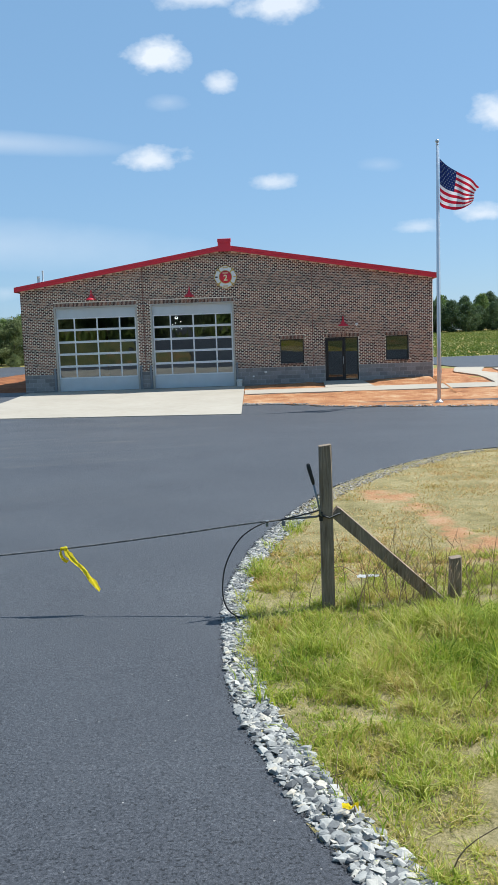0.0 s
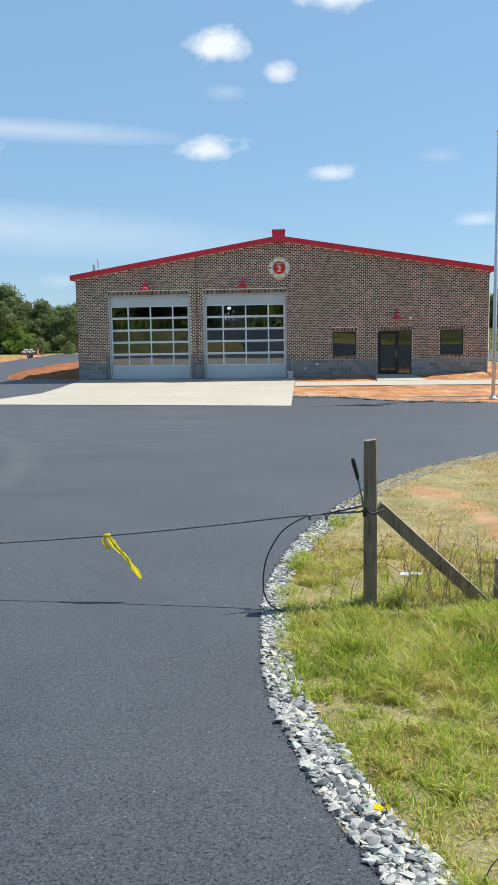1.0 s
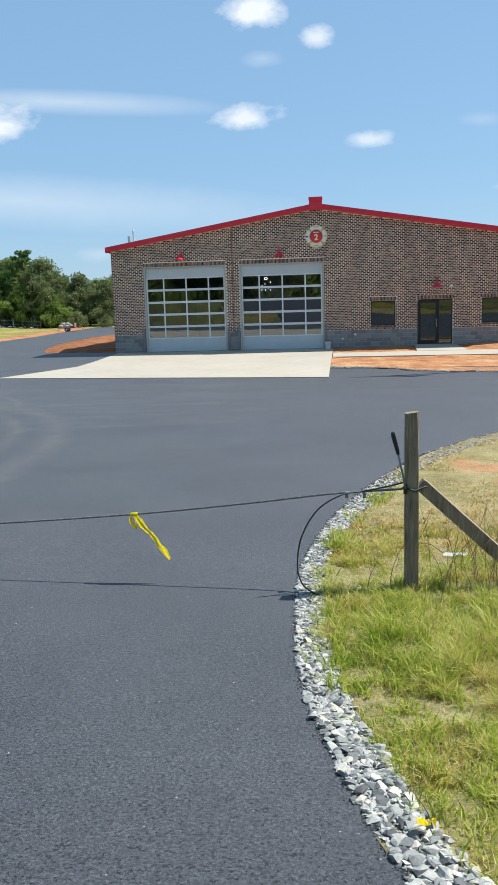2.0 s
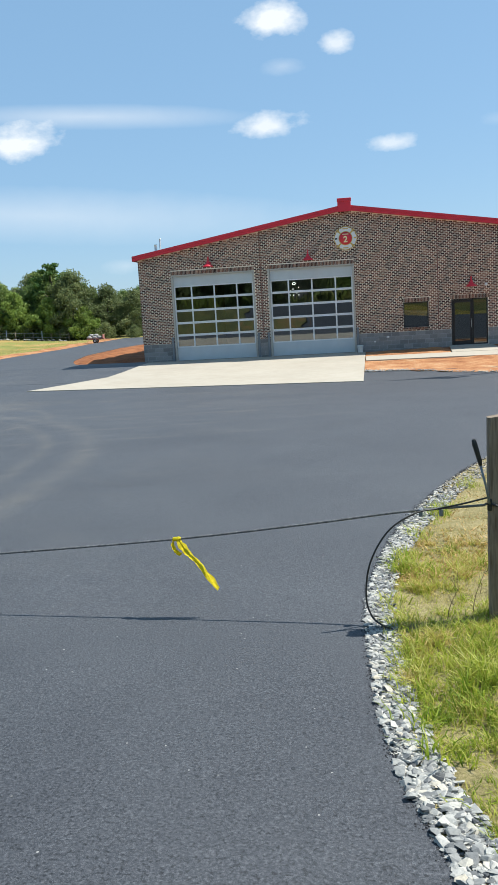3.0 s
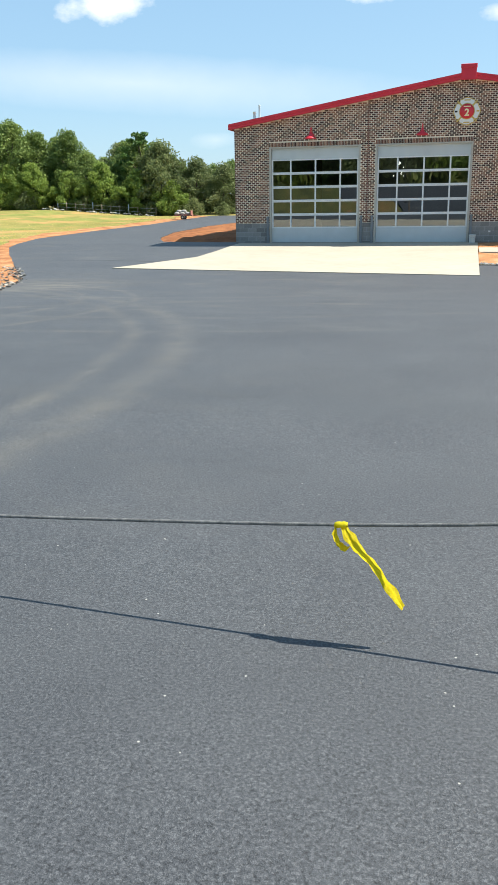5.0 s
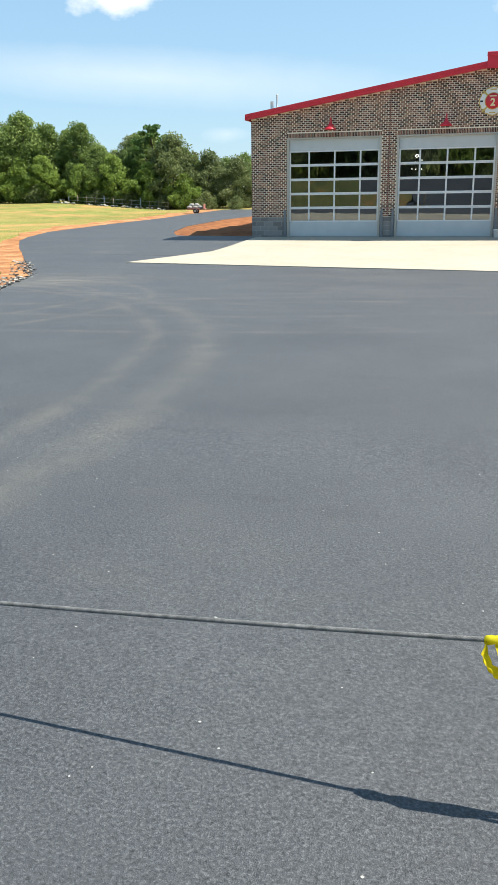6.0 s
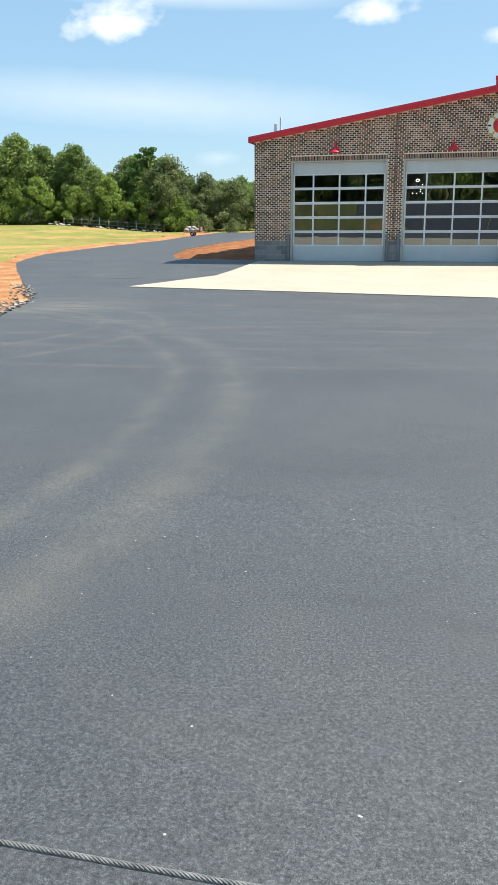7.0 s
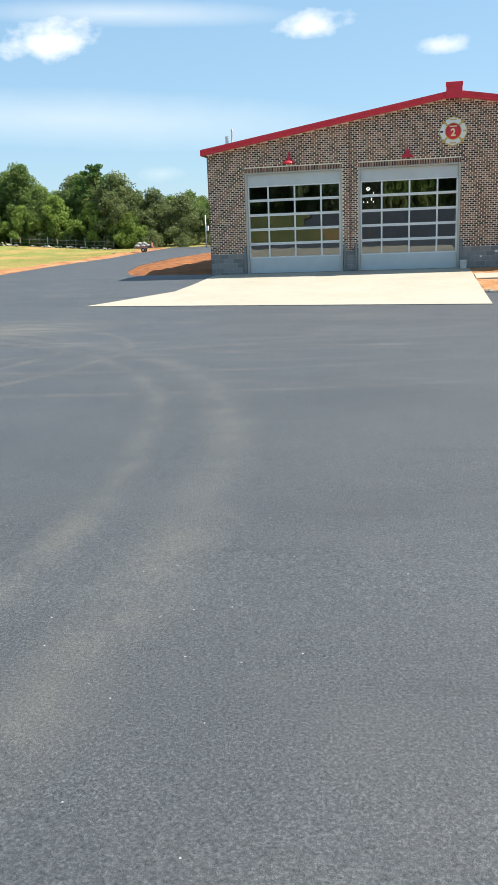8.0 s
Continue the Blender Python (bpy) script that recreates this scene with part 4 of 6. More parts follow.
def emblem():
    e = thing("station_emblem", "white fire service cross emblem with red centre and numeral", "emblem", (10.46, -0.014, 5.50))
    bm = bmesh.new()
    outline = []
    # a cross with four flared, rounded arms
    for q in range(4):
        for ang, r in ((-40, 0.50), (-33, 0.575), (-24, 0.545), (-12, 0.57), (0, 0.58), (12, 0.57), (24, 0.545), (33, 0.575), (40, 0.50), (45, 0.43)):
            t = radians(ang + 90 * q)
            outline.append((r * math.cos(t), r * math.sin(t)))
    for scale, y0, y1 in ((1.0, -0.004, -0.03),):
        front = [bm.verts.new((a * scale, y1, b * scale)) for a, b in outline]
        back = [bm.verts.new((a * scale, y0, b * scale)) for a, b in outline]
        bm.faces.new(front), bm.faces.new(list(reversed(back)))
        for i in range(len(front)):
            j = (i + 1) % len(front)
            bm.faces.new((front[i], back[i], back[j], front[j]))
    part("cross_plate", bm, M_GOLD, e, "gold edge of the cross")
    bm = bmesh.new()
    front = [bm.verts.new((a * 0.93, -0.036, b * 0.93)) for a, b in outline]
    back = [bm.verts.new((a * 0.93, -0.029, b * 0.93)) for a, b in outline]
    bm.faces.new(front)
    for i in range(len(front)):
        j = (i + 1) % len(front)
        bm.faces.new((front[i], back[i], back[j], front[j]))
    part("cross_face", bm, M_WHITE_PAINT, e, "white face of the cross")
    part("gold_ring", lathe([(0.335, 0.036), (0.335, 0.05), (0.30, 0.05)], 32, pose(0, 0, 0, 90)), M_GOLD, e)
    part("red_disc", lathe([(0.305, 0.05), (0.305, 0.056), (0.01, 0.056)], 32, pose(0, 0, 0, 90)), M_RED, e, "red centre disc")
    for a in (0, 180):
        part("arm_mark", boxed(-0.035, -0.042, 0.40, 0.035, -0.0365, 0.52, 0.002, m=pose(0, 0, 0, 0, a + 90, 0)), M_BLACK if a == 180 else M_GOLD, e)
    for a in (90, 270):
        part("arm_mark", boxed(-0.13, -0.042, 0.43, 0.13, -0.0365, 0.48, 0.002, m=pose(0, 0, 0, 0, a + 90, 0)), M_GOLD, e)
    for a in (45, 135, 225, 315):
        part("crossed_tool", boxed(-0.035, -0.044, 0.33, 0.035, -0.032, 0.60, 0.004, m=pose(0, 0, 0, 0, a, 0)), M_GOLD, e, "gilt end of a crossed tool")
    part("lettering_bar", boxed(-0.15, -0.062, 0.175, 0.15, -0.0565, 0.215), M_PALE_GOLD, e, "row of small gilt lettering")
    cu = bpy.data.curves.new("numeral", "FONT")
    cu.body, cu.size, cu.extrude, cu.align_x, cu.align_y, cu.offset = "2", 0.40, 0.006, "CENTER", "CENTER", 0.012
    tmp = new("numeral_source", cu)
    me = bpy.data.meshes.new_from_object(tmp.evaluated_get(bpy.context.evaluated_depsgraph_get()))
    bpy.data.objects.remove(tmp)
    me.materials.clear()
    me.materials.append(M_PALE_GOLD)
    n = new("numeral", me)
    n.parent = e
    n.matrix_local = pose(0, -0.065, -0.06, 90)
    tagged(n, "pale gold numeral 2")


emblem()


def small_fixtures():
    s = thing("sounder_dome", "small white dome sounder on the brick wall", "alarm sounder", (17.07, -0.012, 2.89))
    part("base", lathe([(0.075, 0), (0.075, 0.02)], 18, pose(0, 0, 0, 90)), M_WHITE_PAINT, s)
    part("dome", lathe([(0.068, 0.021), (0.064, 0.05), (0.045, 0.08), (0.01, 0.092)], 18, pose(0, 0, 0, 90)), M_WHITE_PAINT, s)
    for x, z, w, h in ((12.35, 0.62, 0.13, 0.09), (11.72, 0.42, 0.09, 0.07)):
        o = thing("outlet_cover", "white weatherproof outlet cover on grey blocks", "outlet", (x, -0.014, z), "outlet covers")
        part("plate", boxed(-w / 2, -0.012, -h / 2, w / 2, 0, h / 2, 0.003), M_WHITE_PAINT, o)
        part("flap", boxed(-w / 2 + 0.01, -0.04, -h / 2 + 0.01, w / 2 - 0.01, -0.0125, h / 2 - 0.005, 0.006), M_WHITE_PAINT, o)
    b = thing("bucket", "white plastic bucket standing beside the bay door", "bucket", (10.99, -0.30, land(10.99, -0.3) + 0.025))
    part("body", lathe([(0.12, 0), (0.125, 0.01), (0.15, 0.32), (0.158, 0.325), (0.158, 0.35), (0.145, 0.35), (0.115, 0.03)], 24), M_WHITE_PAINT, b)
    part("bail", tube(spline([(-0.155, 0, 0.32), (-0.13, -0.09, 0.27), (0, -0.16, 0.22), (0.13, -0.09, 0.27), (0.155, 0, 0.32)], 5), 0.004, 6), M_GALV, b, "wire bail")


small_fixtures()


def bay_glints():
    """Glowing ring and beads added for glints of unknown source at the far end of the bays."""
    x, y, z = 5.85, 21.6, 4.22
    l = thing("hanging_lamp", "bright glints of unknown source inside the bay, added as a glowing ring and beads", "ceiling lamp", (x, y, z))
    part("cord", tube([(0, 0, 0.69), (0, 0, 0.14)], 0.012, 6), M_BLACK, l)
    ring = [(0.11 * math.cos(a), 0.11 * math.sin(a) * 0.3, 0.10 + 0.08 * math.sin(a)) for a in (2 * math.pi * k / 18 for k in range(18))]
    part("ring", tube(ring + ring[:1], 0.024, 8), M_GLINT, l, "glowing white ring for a glint")
    rnd = random.Random(4)
    for k in range(8):
        a, drop = 2 * math.pi * k / 8, -0.18 - 0.11 * k
        px, pz = 0.34 * math.cos(a * 2.3), max(-0.75, drop)
        part("bulb", lathe([(0.010, 0.035), (0.026, 0.015), (0.032, -0.015), (0.020, -0.04), (0.004, -0.045)], 10, pose(px, 0.05 * rnd.uniform(-1, 1), pz)), M_GLINT, l, "small glowing bead for a glint")
        part("wire", tube([(0, 0, -0.02), (px * 0.6, 0, pz * 0.6), (px, 0, pz + 0.05)], 0.008, 5), M_BLACK, l)


bay_glints()


# ---- flagpole ----
def flagpole():
    x, y = 19.25, -9.1
    g = land(x, y) - 0.02
    p = thing("flagpole", "tall aluminium flagpole with a drooping striped flag", "flagpole", (x, y, g))
    part("pole", lathe([(0.075, 0), (0.075, 3.0), (0.045, 10.1), (0.03, 10.12)], 20), M_POLE, p)
    part("base_collar", lathe([(0.16, 0), (0.16, 0.05), (0.10, 0.10), (0.08, 0.12)], 20), M_POLE, p)
    part("truck", lathe([(0.03, 10.12), (0.055, 10.14), (0.055, 10.18), (0.025, 10.2)], 14), M_GALV, p)
    part("ball", lathe([(0.02, 10.2), (0.06, 10.23), (0.075, 10.28), (0.06, 10.33), (0.01, 10.355)], 16), M_GALV, p)
    part("halyard", tube([(0.09, -0.02, 0.9), (0.075, -0.02, 5), (0.06, -0.02, 10.12)], 0.006, 5), M_WHITE_PAINT, p)
    part("cleat", boxed(0.07, -0.03, 1.2, 0.10, 0.03, 1.36, 0.006), M_GALV, p)
    nu, nv = 52, 39
    top0, hoist = 9.62, 1.78

    def cloth(u, v):
        droop = 1.12 * u ** 0.85
        full = hoist * (1 - 0.62 * u ** 1.15) + 0.10 * math.sin(math.pi * u)
        wave = 0.16 * u ** 0.6 * math.sin(7.5 * u + 2.2 * v) + 0.06 * u * math.sin(15 * u - 5 * v)
        return Vector((0.085 + 1.60 * u - 0.42 * u * v + 0.05 * u * math.sin(6 * v + 3 * u), -0.02 + wave, top0 - droop - v * full))
    verts = [cloth(i / nu, j / nv) for j in range(nv + 1) for i in range(nu + 1)]
    faces, mats = [], []
    for j in range(nv):
        for i in range(nu):
            a = j * (nu + 1) + i
            faces.append((a, a + 1, a + nu + 2, a + nu + 1))
            mats.append(2 if i < nu * 0.4 and j < 21 else (j // 3) % 2)
    flag = raw("flag", verts, faces, [M_FLAG_RED, M_FLAG_WHITE, M_FLAG_BLUE], p, "flag with red and white stripes and a blue starred corner", True)
    for f, m in zip(flag.data.polygons, mats):
        f.material_index = m
    for row in range(9):
        for col in range(6 if row % 2 == 0 else 5):
            u, v = 0.4 * ((col + (0.5 if row % 2 == 0 else 1.0)) / 6), 21 / 39 * (row + 0.7) / 9.4
            c, du, dv = cloth(u, v), cloth(u + 0.01, v) - cloth(u, v), cloth(u, v + 0.01) - cloth(u, v)
            du.normalize(), dv.normalize()
            nrm = du.cross(dv).normalized()
            for side in (0.006, -0.006):
                pts = [c + nrm * side + (du * math.cos(k * math.pi / 5) + dv * math.sin(k * math.pi / 5)) * (0.034 if k % 2 == 0 else 0.015) for k in range(10)]
                raw("star", pts, [tuple(range(10))], M_FLAG_WHITE, flag)


flagpole()


# ---- fence post, cable and ribbon at the drive ----
POST = (12.34, -36.72)


def squared_post(x, y, w, top, lean=0.0, seed=1):
    """A sawn post with worn, slightly twisted faces."""
    rnd = random.Random(seed)
    bm = bmesh.new()
    rings = []
    z0 = land(x, y) - 0.25
    for k in range(9):
        s = k / 8
        h = w / 2 * (1 + rnd.uniform(-0.03, 0.03))
        c = 0.12 * h if k < 8 else 0.3 * h
        ring = [(h - c, -h), (h, -h + c), (h, h - c), (h - c, h), (-h + c, h), (-h, h - c), (-h, -h + c), (-h + c, -h)]
        rings.append([bm.verts.new((x + a + lean * s + rnd.uniform(-0.001, 0.001), y + b, z0 + (top - z0) * s + (0.006 * a / h if k == 8 else 0))) for a, b in ring])
    for r0, r1 in zip(rings, rings[1:]):
        for i in range(8):
            bm.faces.new((r0[i], r0[(i + 1) % 8], r1[(i + 1) % 8], r1[i]))
    bm.faces.new(list(reversed(rings[0]))), bm.faces.new(rings[-1])
    return bm


def fence_end():
    x, y = POST
    f = thing("fence_post", "weathered square wooden end post with a diagonal brace", "fence post", (0, 0, 0))
    part("post", squared_post(x, y, 0.092, 1.245, 0.0, 3), M_POST, f)
    a, b = Vector((x + 0.055, y + 0.01, 0.755)), Vector((13.20, -36.66, 0.0))
    way = (b - a).normalized()
    side = Vector((0, 1, 0))
    up = way.cross(side).normalized()
    bm = bmesh.new()
    rings = []
    for s in (0.0, 0.02, 0.3, 0.6, 0.98, 1.0):
        p, h = a.lerp(b, s), 0.044 if 0.01 < s < 0.99 else 0.038
        rings.append([bm.verts.new(p + side * u * h + up * v * h) for u, v in ((-1, -1), (1, -1), (1, 1), (-1, 1))])
    for r0, r1 in zip(rings, rings[1:]):
        for i in range(4):
            bm.faces.new((r0[i], r0[(i + 1) % 4], r1[(i + 1) % 4], r1[i]))
    bm.faces.new(list(reversed(rings[0]))), bm.faces.new(rings[-1])
    part("brace", bm, M_POST, f, "split diagonal brace")
    loop = [(x + 0.062 * math.cos(t), y + 0.062 * math.sin(t), 0.72 + 0.012 * math.sin(2 * t)) for t in (2 * math.pi * k / 20 for k in range(20))]
    loop = [(px + 0.045 * (px > x + 0.03), py, pz + 0.03 * (px > x + 0.03)) for px, py, pz in loop]
    part("cable_wrap", tube(loop + loop[:1], 0.007, 6), M_CABLE_DARK, f, "dark cable looped round the post")
    part("lever_rod", tube([(x - 0.045, y - 0.055, 0.73), (x - 0.065, y - 0.06, 0.84), (x - 0.095, y - 0.06, 0.97)], 0.007, 8), M_GUARD, f, "steel lever rod")
    part("lever_grip", tube([(x - 0.094, y - 0.06, 0.965), (x - 0.098, y - 0.06, 0.99), (x - 0.125, y - 0.06, 1.09), (x - 0.130, y - 0.06, 1.115), (x - 0.132, y - 0.06, 1.122)], [0.010, 0.014, 0.0155, 0.013, 0.006], 12), M_BLACK, f, "black rubber lever grip")
    part("staple", boxed(x - 0.058, y - 0.058, 0.69, x - 0.03, y - 0.046, 0.76, 0.004), M_BLACK, f)
    stub = thing("stub_post", "short broken wooden post among tall weeds", "fence post", (0, 0, 0))
    part("post", squared_post(13.32, -36.55, 0.085, 0.33, 0.01, 8), M_POST, stub)
    far = thing("fence_post", "weathered square wooden post holding the cable", "fence post", (0, 0, 0))
    part("post", squared_post(5.25, -36.42, 0.095, 1.0, 0.0, 4), M_POST, far)


def cable_at(x):
    d = x - 10.36
    return (x, -36.63 - 0.045 * d, 0.512 + (0.108 * d if d > 0 else 0.085 * d + 0.006 * d * d))


def drive_cable():
    c = thing("drive_cable", "steel wire rope slung across the drive", "cable", (0, 0, 0))
    x, y = POST
    run = spline([(5.3, -36.42, 0.48), cable_at(6.6), cable_at(8.0), cable_at(9.2), cable_at(10.36), cable_at(11.2), (11.8, -36.70, 0.678), (x - 0.07, y - 0.05, 0.725)], 12)
    # six strands laid round each other
    fine = [Vector((float(a), float(b), float(c))) for a, b, c in np.stack([np.interp(np.arange(5.3, x - 0.06, 0.007), [p.x for p in run], [p[k] for p in run]) for k in range(3)], 1)]
    for k in range(6):
        pts = []
        for n, p in enumerate(fine):
            ang = n * 0.62 + k * math.pi / 3
            pts.append(p + Vector((0, math.cos(ang) * 0.0051, math.sin(ang) * 0.0051)))
        part("strand", tube(pts, 0.0029, 5, False), M_CABLE, c)
    tail = spline([(12.0, -36.73, 0.70), (11.86, -36.80, 0.69), (11.70, -36.86, 0.60), (11.59, -36.9, 0.42), (11.56, -36.91, 0.22), (11.59, -36.92, 0.10), (11.65, -36.94, 0.05), (11.71, -36.96, 0.035)], 8)
    part("cable_tail", tube(tail, 0.006, 6), M_CABLE_DARK, c, "dark looped cable tail")
    part("second_wrap", tube(spline([(12.0, -36.74, 0.70), (12.15, -36.78, 0.74), (x - 0.06, y - 0.055, 0.77)], 6), 0.006, 6), M_CABLE_DARK, c)
    for px in (11.90, 12.02):
        part("cable_clamp", boxed(px - 0.012, -36.745, 0.655, px + 0.012, -36.71, 0.70, 0.004), M_GUARD, c, "dark steel cable clamp")
    r = thing("ribbon", "knotted strip of yellow warning tape on the cable", "ribbon", (0, 0, 0))
    kx, ky, kz = cable_at(10.36)
    knot = lathe([(0.007, -0.030), (0.013, -0.024), (0.016, -0.010), (0.0125, 0.0), (0.017, 0.010), (0.013, 0.022), (0.007, 0.028)], 14, pose(kx, ky, kz, 0, 86, 0))
    for v in knot.verts:
        v.co += Vector((0.3, 0.6, 0.9)) * 0.008 * noise.noise(v.co * 70)
    part("knot", knot, M_TAPE, r)

    def strip(name, path, width, twist, wob, lay=(0.10, 0.93, 0.36)):
        pts = spline(path, 7)
        bm = bmesh.new()
        prev = None
        for i, p in enumerate(pts):
            s = i / (len(pts) - 1)
            t = twist * s + wob * math.sin(9 * s)
            turned = Vector(lay) * math.cos(t) + Vector((0.6, 0, 0.6)) * math.sin(t)
            across = turned * width * (0.42 + 0.58 * math.sin(math.pi * min(0.97, s * 0.9 + 0.12)) + 0.10 * math.sin(23 * s))
            row = [bm.verts.new(p + across * q + Vector((0.5, 0, 0.6)) * (0.009 * math.cos(7 * q + 9 * s) + 0.004 * math.sin(13 * q + 31 * s))) for q in (-0.5, -0.25, 0, 0.25, 0.5)]
            if prev:
                for k in range(4):
                    f = bm.faces.new((prev[k], prev[k + 1], row[k + 1], row[k]))
                    f.smooth = True
            prev = row
        bmesh.ops.solidify(bm, geom=bm.faces[:], thickness=0.0006)
        part(name, bm, M_TAPE, r)
    strip("streamer", [(kx + 0.005, ky, kz + 0.004), (kx + 0.035, ky - 0.02, kz - 0.045), (kx + 0.075, ky - 0.035, kz - 0.09), (kx + 0.150, ky - 0.05, kz - 0.155), (kx + 0.210, ky - 0.06, kz - 0.235), (kx + 0.265, ky - 0.075, kz - 0.315)], 0.060, 0.2, 0.3)
    strip("loop", [(kx - 0.02, ky - 0.005, kz + 0.004), (kx - 0.03, ky - 0.02, kz - 0.035), (kx - 0.005, ky - 0.03, kz - 0.075), (kx + 0.03, ky - 0.03, kz - 0.088), (kx + 0.05, ky - 0.02, kz - 0.066)], 0.034, 0.5, 0.3)


fence_end()
drive_cable()


def lumps(name, spots, material, label, category, seed):
    """Many angular stones in one mesh: spots gives (x, y, z, size)."""
    rnd = random.Random(seed)
    kinds = []
    for _ in range(14):
        bm = bmesh.new()
        for _ in range(14):
            v = Vector((rnd.gauss(0, 1), rnd.gauss(0, 1), rnd.gauss(0, 1))).normalized()
            bm.verts.new(Vector((v.x * rnd.uniform(0.8, 1.25), v.y * rnd.uniform(0.65, 1.0), v.z * rnd.uniform(0.28, 0.5))) * 0.5)
        hull = bmesh.ops.convex_hull(bm, input=bm.verts)
        bmesh.ops.delete(bm, geom=list({g for g in hull["geom_unused"] + hull["geom_interior"] if isinstance(g, bmesh.types.BMVert)}), context="VERTS")
        bm.verts.index_update()
        kinds.append(([v.co.copy() for v in bm.verts], [tuple(v.index for v in f.verts) for f in bm.faces]))
        bm.free()
    verts, faces = [], []
    for x, y, z, size in spots:
        vs, fs = kinds[rnd.randrange(14)]
        m = pose(x, y, z, rnd.uniform(-22, 22), rnd.uniform(-22, 22), rnd.uniform(0, 360)) @ Matrix.Scale(size, 4)
        n = len(verts)
        verts += [m @ v for v in vs]
        faces += [tuple(i + n for i in f) for f in fs]
    return tagged(raw(name, verts, faces, material), label, category, kind="stuff")


def stone_belt_width(y):
    return float(np.interp(y, [-41, -38, -36, -33, -30, -26.5], [0.26, 0.19, 0.17, 0.28, 0.42, 0.50]))


def gravel():
    rnd = random.Random(21)
    spots, tan = [], []
    for _ in range(17000):
        y = rnd.uniform(-41.6, -26.3)
        s = rnd.random() ** 0.9
        tilt = abs(along(DRIVE_RIGHT, y + 0.2) - along(DRIVE_RIGHT, y - 0.2)) / 0.4
        w = stone_belt_width(y) * math.sqrt(1 + tilt * tilt)
        if y > -35 and rnd.random() < clip((y + 35) / 4.0, 0, 0.72):
            continue
        x = along(DRIVE_RIGHT, y) - 0.008 + w * s * rnd.uniform(0.85, 1.08)
        near = clip((-37.2 - y) / 2.0)
        size = rnd.uniform(0.014, 0.034) if rnd.random() < 0.66 - 0.10 * near else rnd.uniform(0.034, 0.058 + 0.018 * near)
        (tan if y > -33.5 and rnd.random() < clip((y + 33.5) / 1.5) else spots).append((x, y, land(x, y) + size * rnd.uniform(-0.10, 0.16), size * (0.8 if y > -33 else 1)))
    lumps("chippings", tan, M_STONE_TAN, "tan stone chippings along the asphalt edge", "gravel", 5)
    lumps("gravel", spots, M_STONE, "pale crushed granite edging along the asphalt", "gravel", 2)
    spots = []
    for _ in range(420):
        y = rnd.uniform(-22, -11.5)
        x = along(DRIVE_LEFT, y) - rnd.uniform(-0.25, 0.8) * rnd.random() ** 0.5
        size = rnd.uniform(0.05, 0.17) if rnd.random() < 0.35 else rnd.uniform(0.04, 0.09)
        spots.append((x, y, land(x, y) + size * 0.12, size))
    lumps("rubble", spots, M_STONE_DARK, "dark asphalt crumbs and stones along the verge", "rubble", 3)
    spots = []
    for _ in range(650):
        x = 11.3 + (rnd.random() ** 1.6) * 11
        y = clay_front(x) + rnd.uniform(-0.15, 0.55) * rnd.random()
        size = rnd.uniform(0.03, 0.12)
        spots.append((x, y, land(x, y) + 0.02, size))
    lumps("stone_edging", spots, M_STONE, "pale stones along the clay bed", "gravel", 4)
    spots = []
    for _ in range(7000):
        y = rnd.uniform(-41.4, -31)
        x = along(DRIVE_RIGHT, y) - abs(rnd.gauss(0, 0.022)) + 0.02
        size = rnd.uniform(0.005, 0.014)
        spots.append((x, y, land(x, y) + size * 0.1, size))
    lumps("loose_grit", spots, M_GRIT, "loose asphalt grit beside the stone edging", "gravel", 6)


gravel()


def on_clay(x, y):
    for cx, cy, a, b in ((13.5, -32.15, 0.40, 0.55), (13.86, -34.0, 0.18, 0.9), (14.0, -35.1, 0.40, 0.72)):
        if ((x - cx) / a) ** 2 + ((y - cy) / b) ** 2 < 1 + 0.6 * noise.noise((x * 3, y * 3, 0)):
            return True
    return False


def blades(name, count, where, material, label, seed, height, width):
    """Grass: bent, tapering blades in one mesh."""
    rnd = np.random.default_rng(seed)
    verts, faces = [], []
    n = 0
    tries = 0
    while n < count and tries < count * 4:
        tries += 1
        spot = where(rnd)
        if spot is None:
            continue
        x, y = spot
        if noise.noise((x * 1.6, y * 1.6, seed)) < rnd.uniform(-1.0, -0.25) and y < -26:
            continue
        h = height(x, y) * rnd.uniform(0.45, 1.25)
        if h <= 0.01:
            continue
        z = land(x, y) - 0.05
        a, bend, t = rnd.uniform(0, 6.283), rnd.uniform(0.2, 1.1) * h, rnd.uniform(0, 6.283)
        cx, cy, bx, by = math.cos(a), math.sin(a), math.cos(t), math.sin(t)
        w = width * rnd.uniform(0.6, 1.4)
        k = len(verts)
        for s, ww in ((0, 1.0), (0.55, 0.8)):
            ox, oy = bx * bend * s * s, by * bend * s * s
            verts.append((x + ox - cx * w * ww, y + oy - cy * w * ww, z + h * s))
            verts.append((x + ox + cx * w * ww, y + oy + cy * w * ww, z + h * s))
        verts.append((x + bx * bend, y + by * bend, z + h * (0.97 - 0.25 * bend / h)))
        faces += [(k, k + 1, k + 3, k + 2), (k + 2, k + 3, k + 4)]
        n += 1
    return tagged(raw(name, verts, faces, material), label, "grass", kind="stuff")


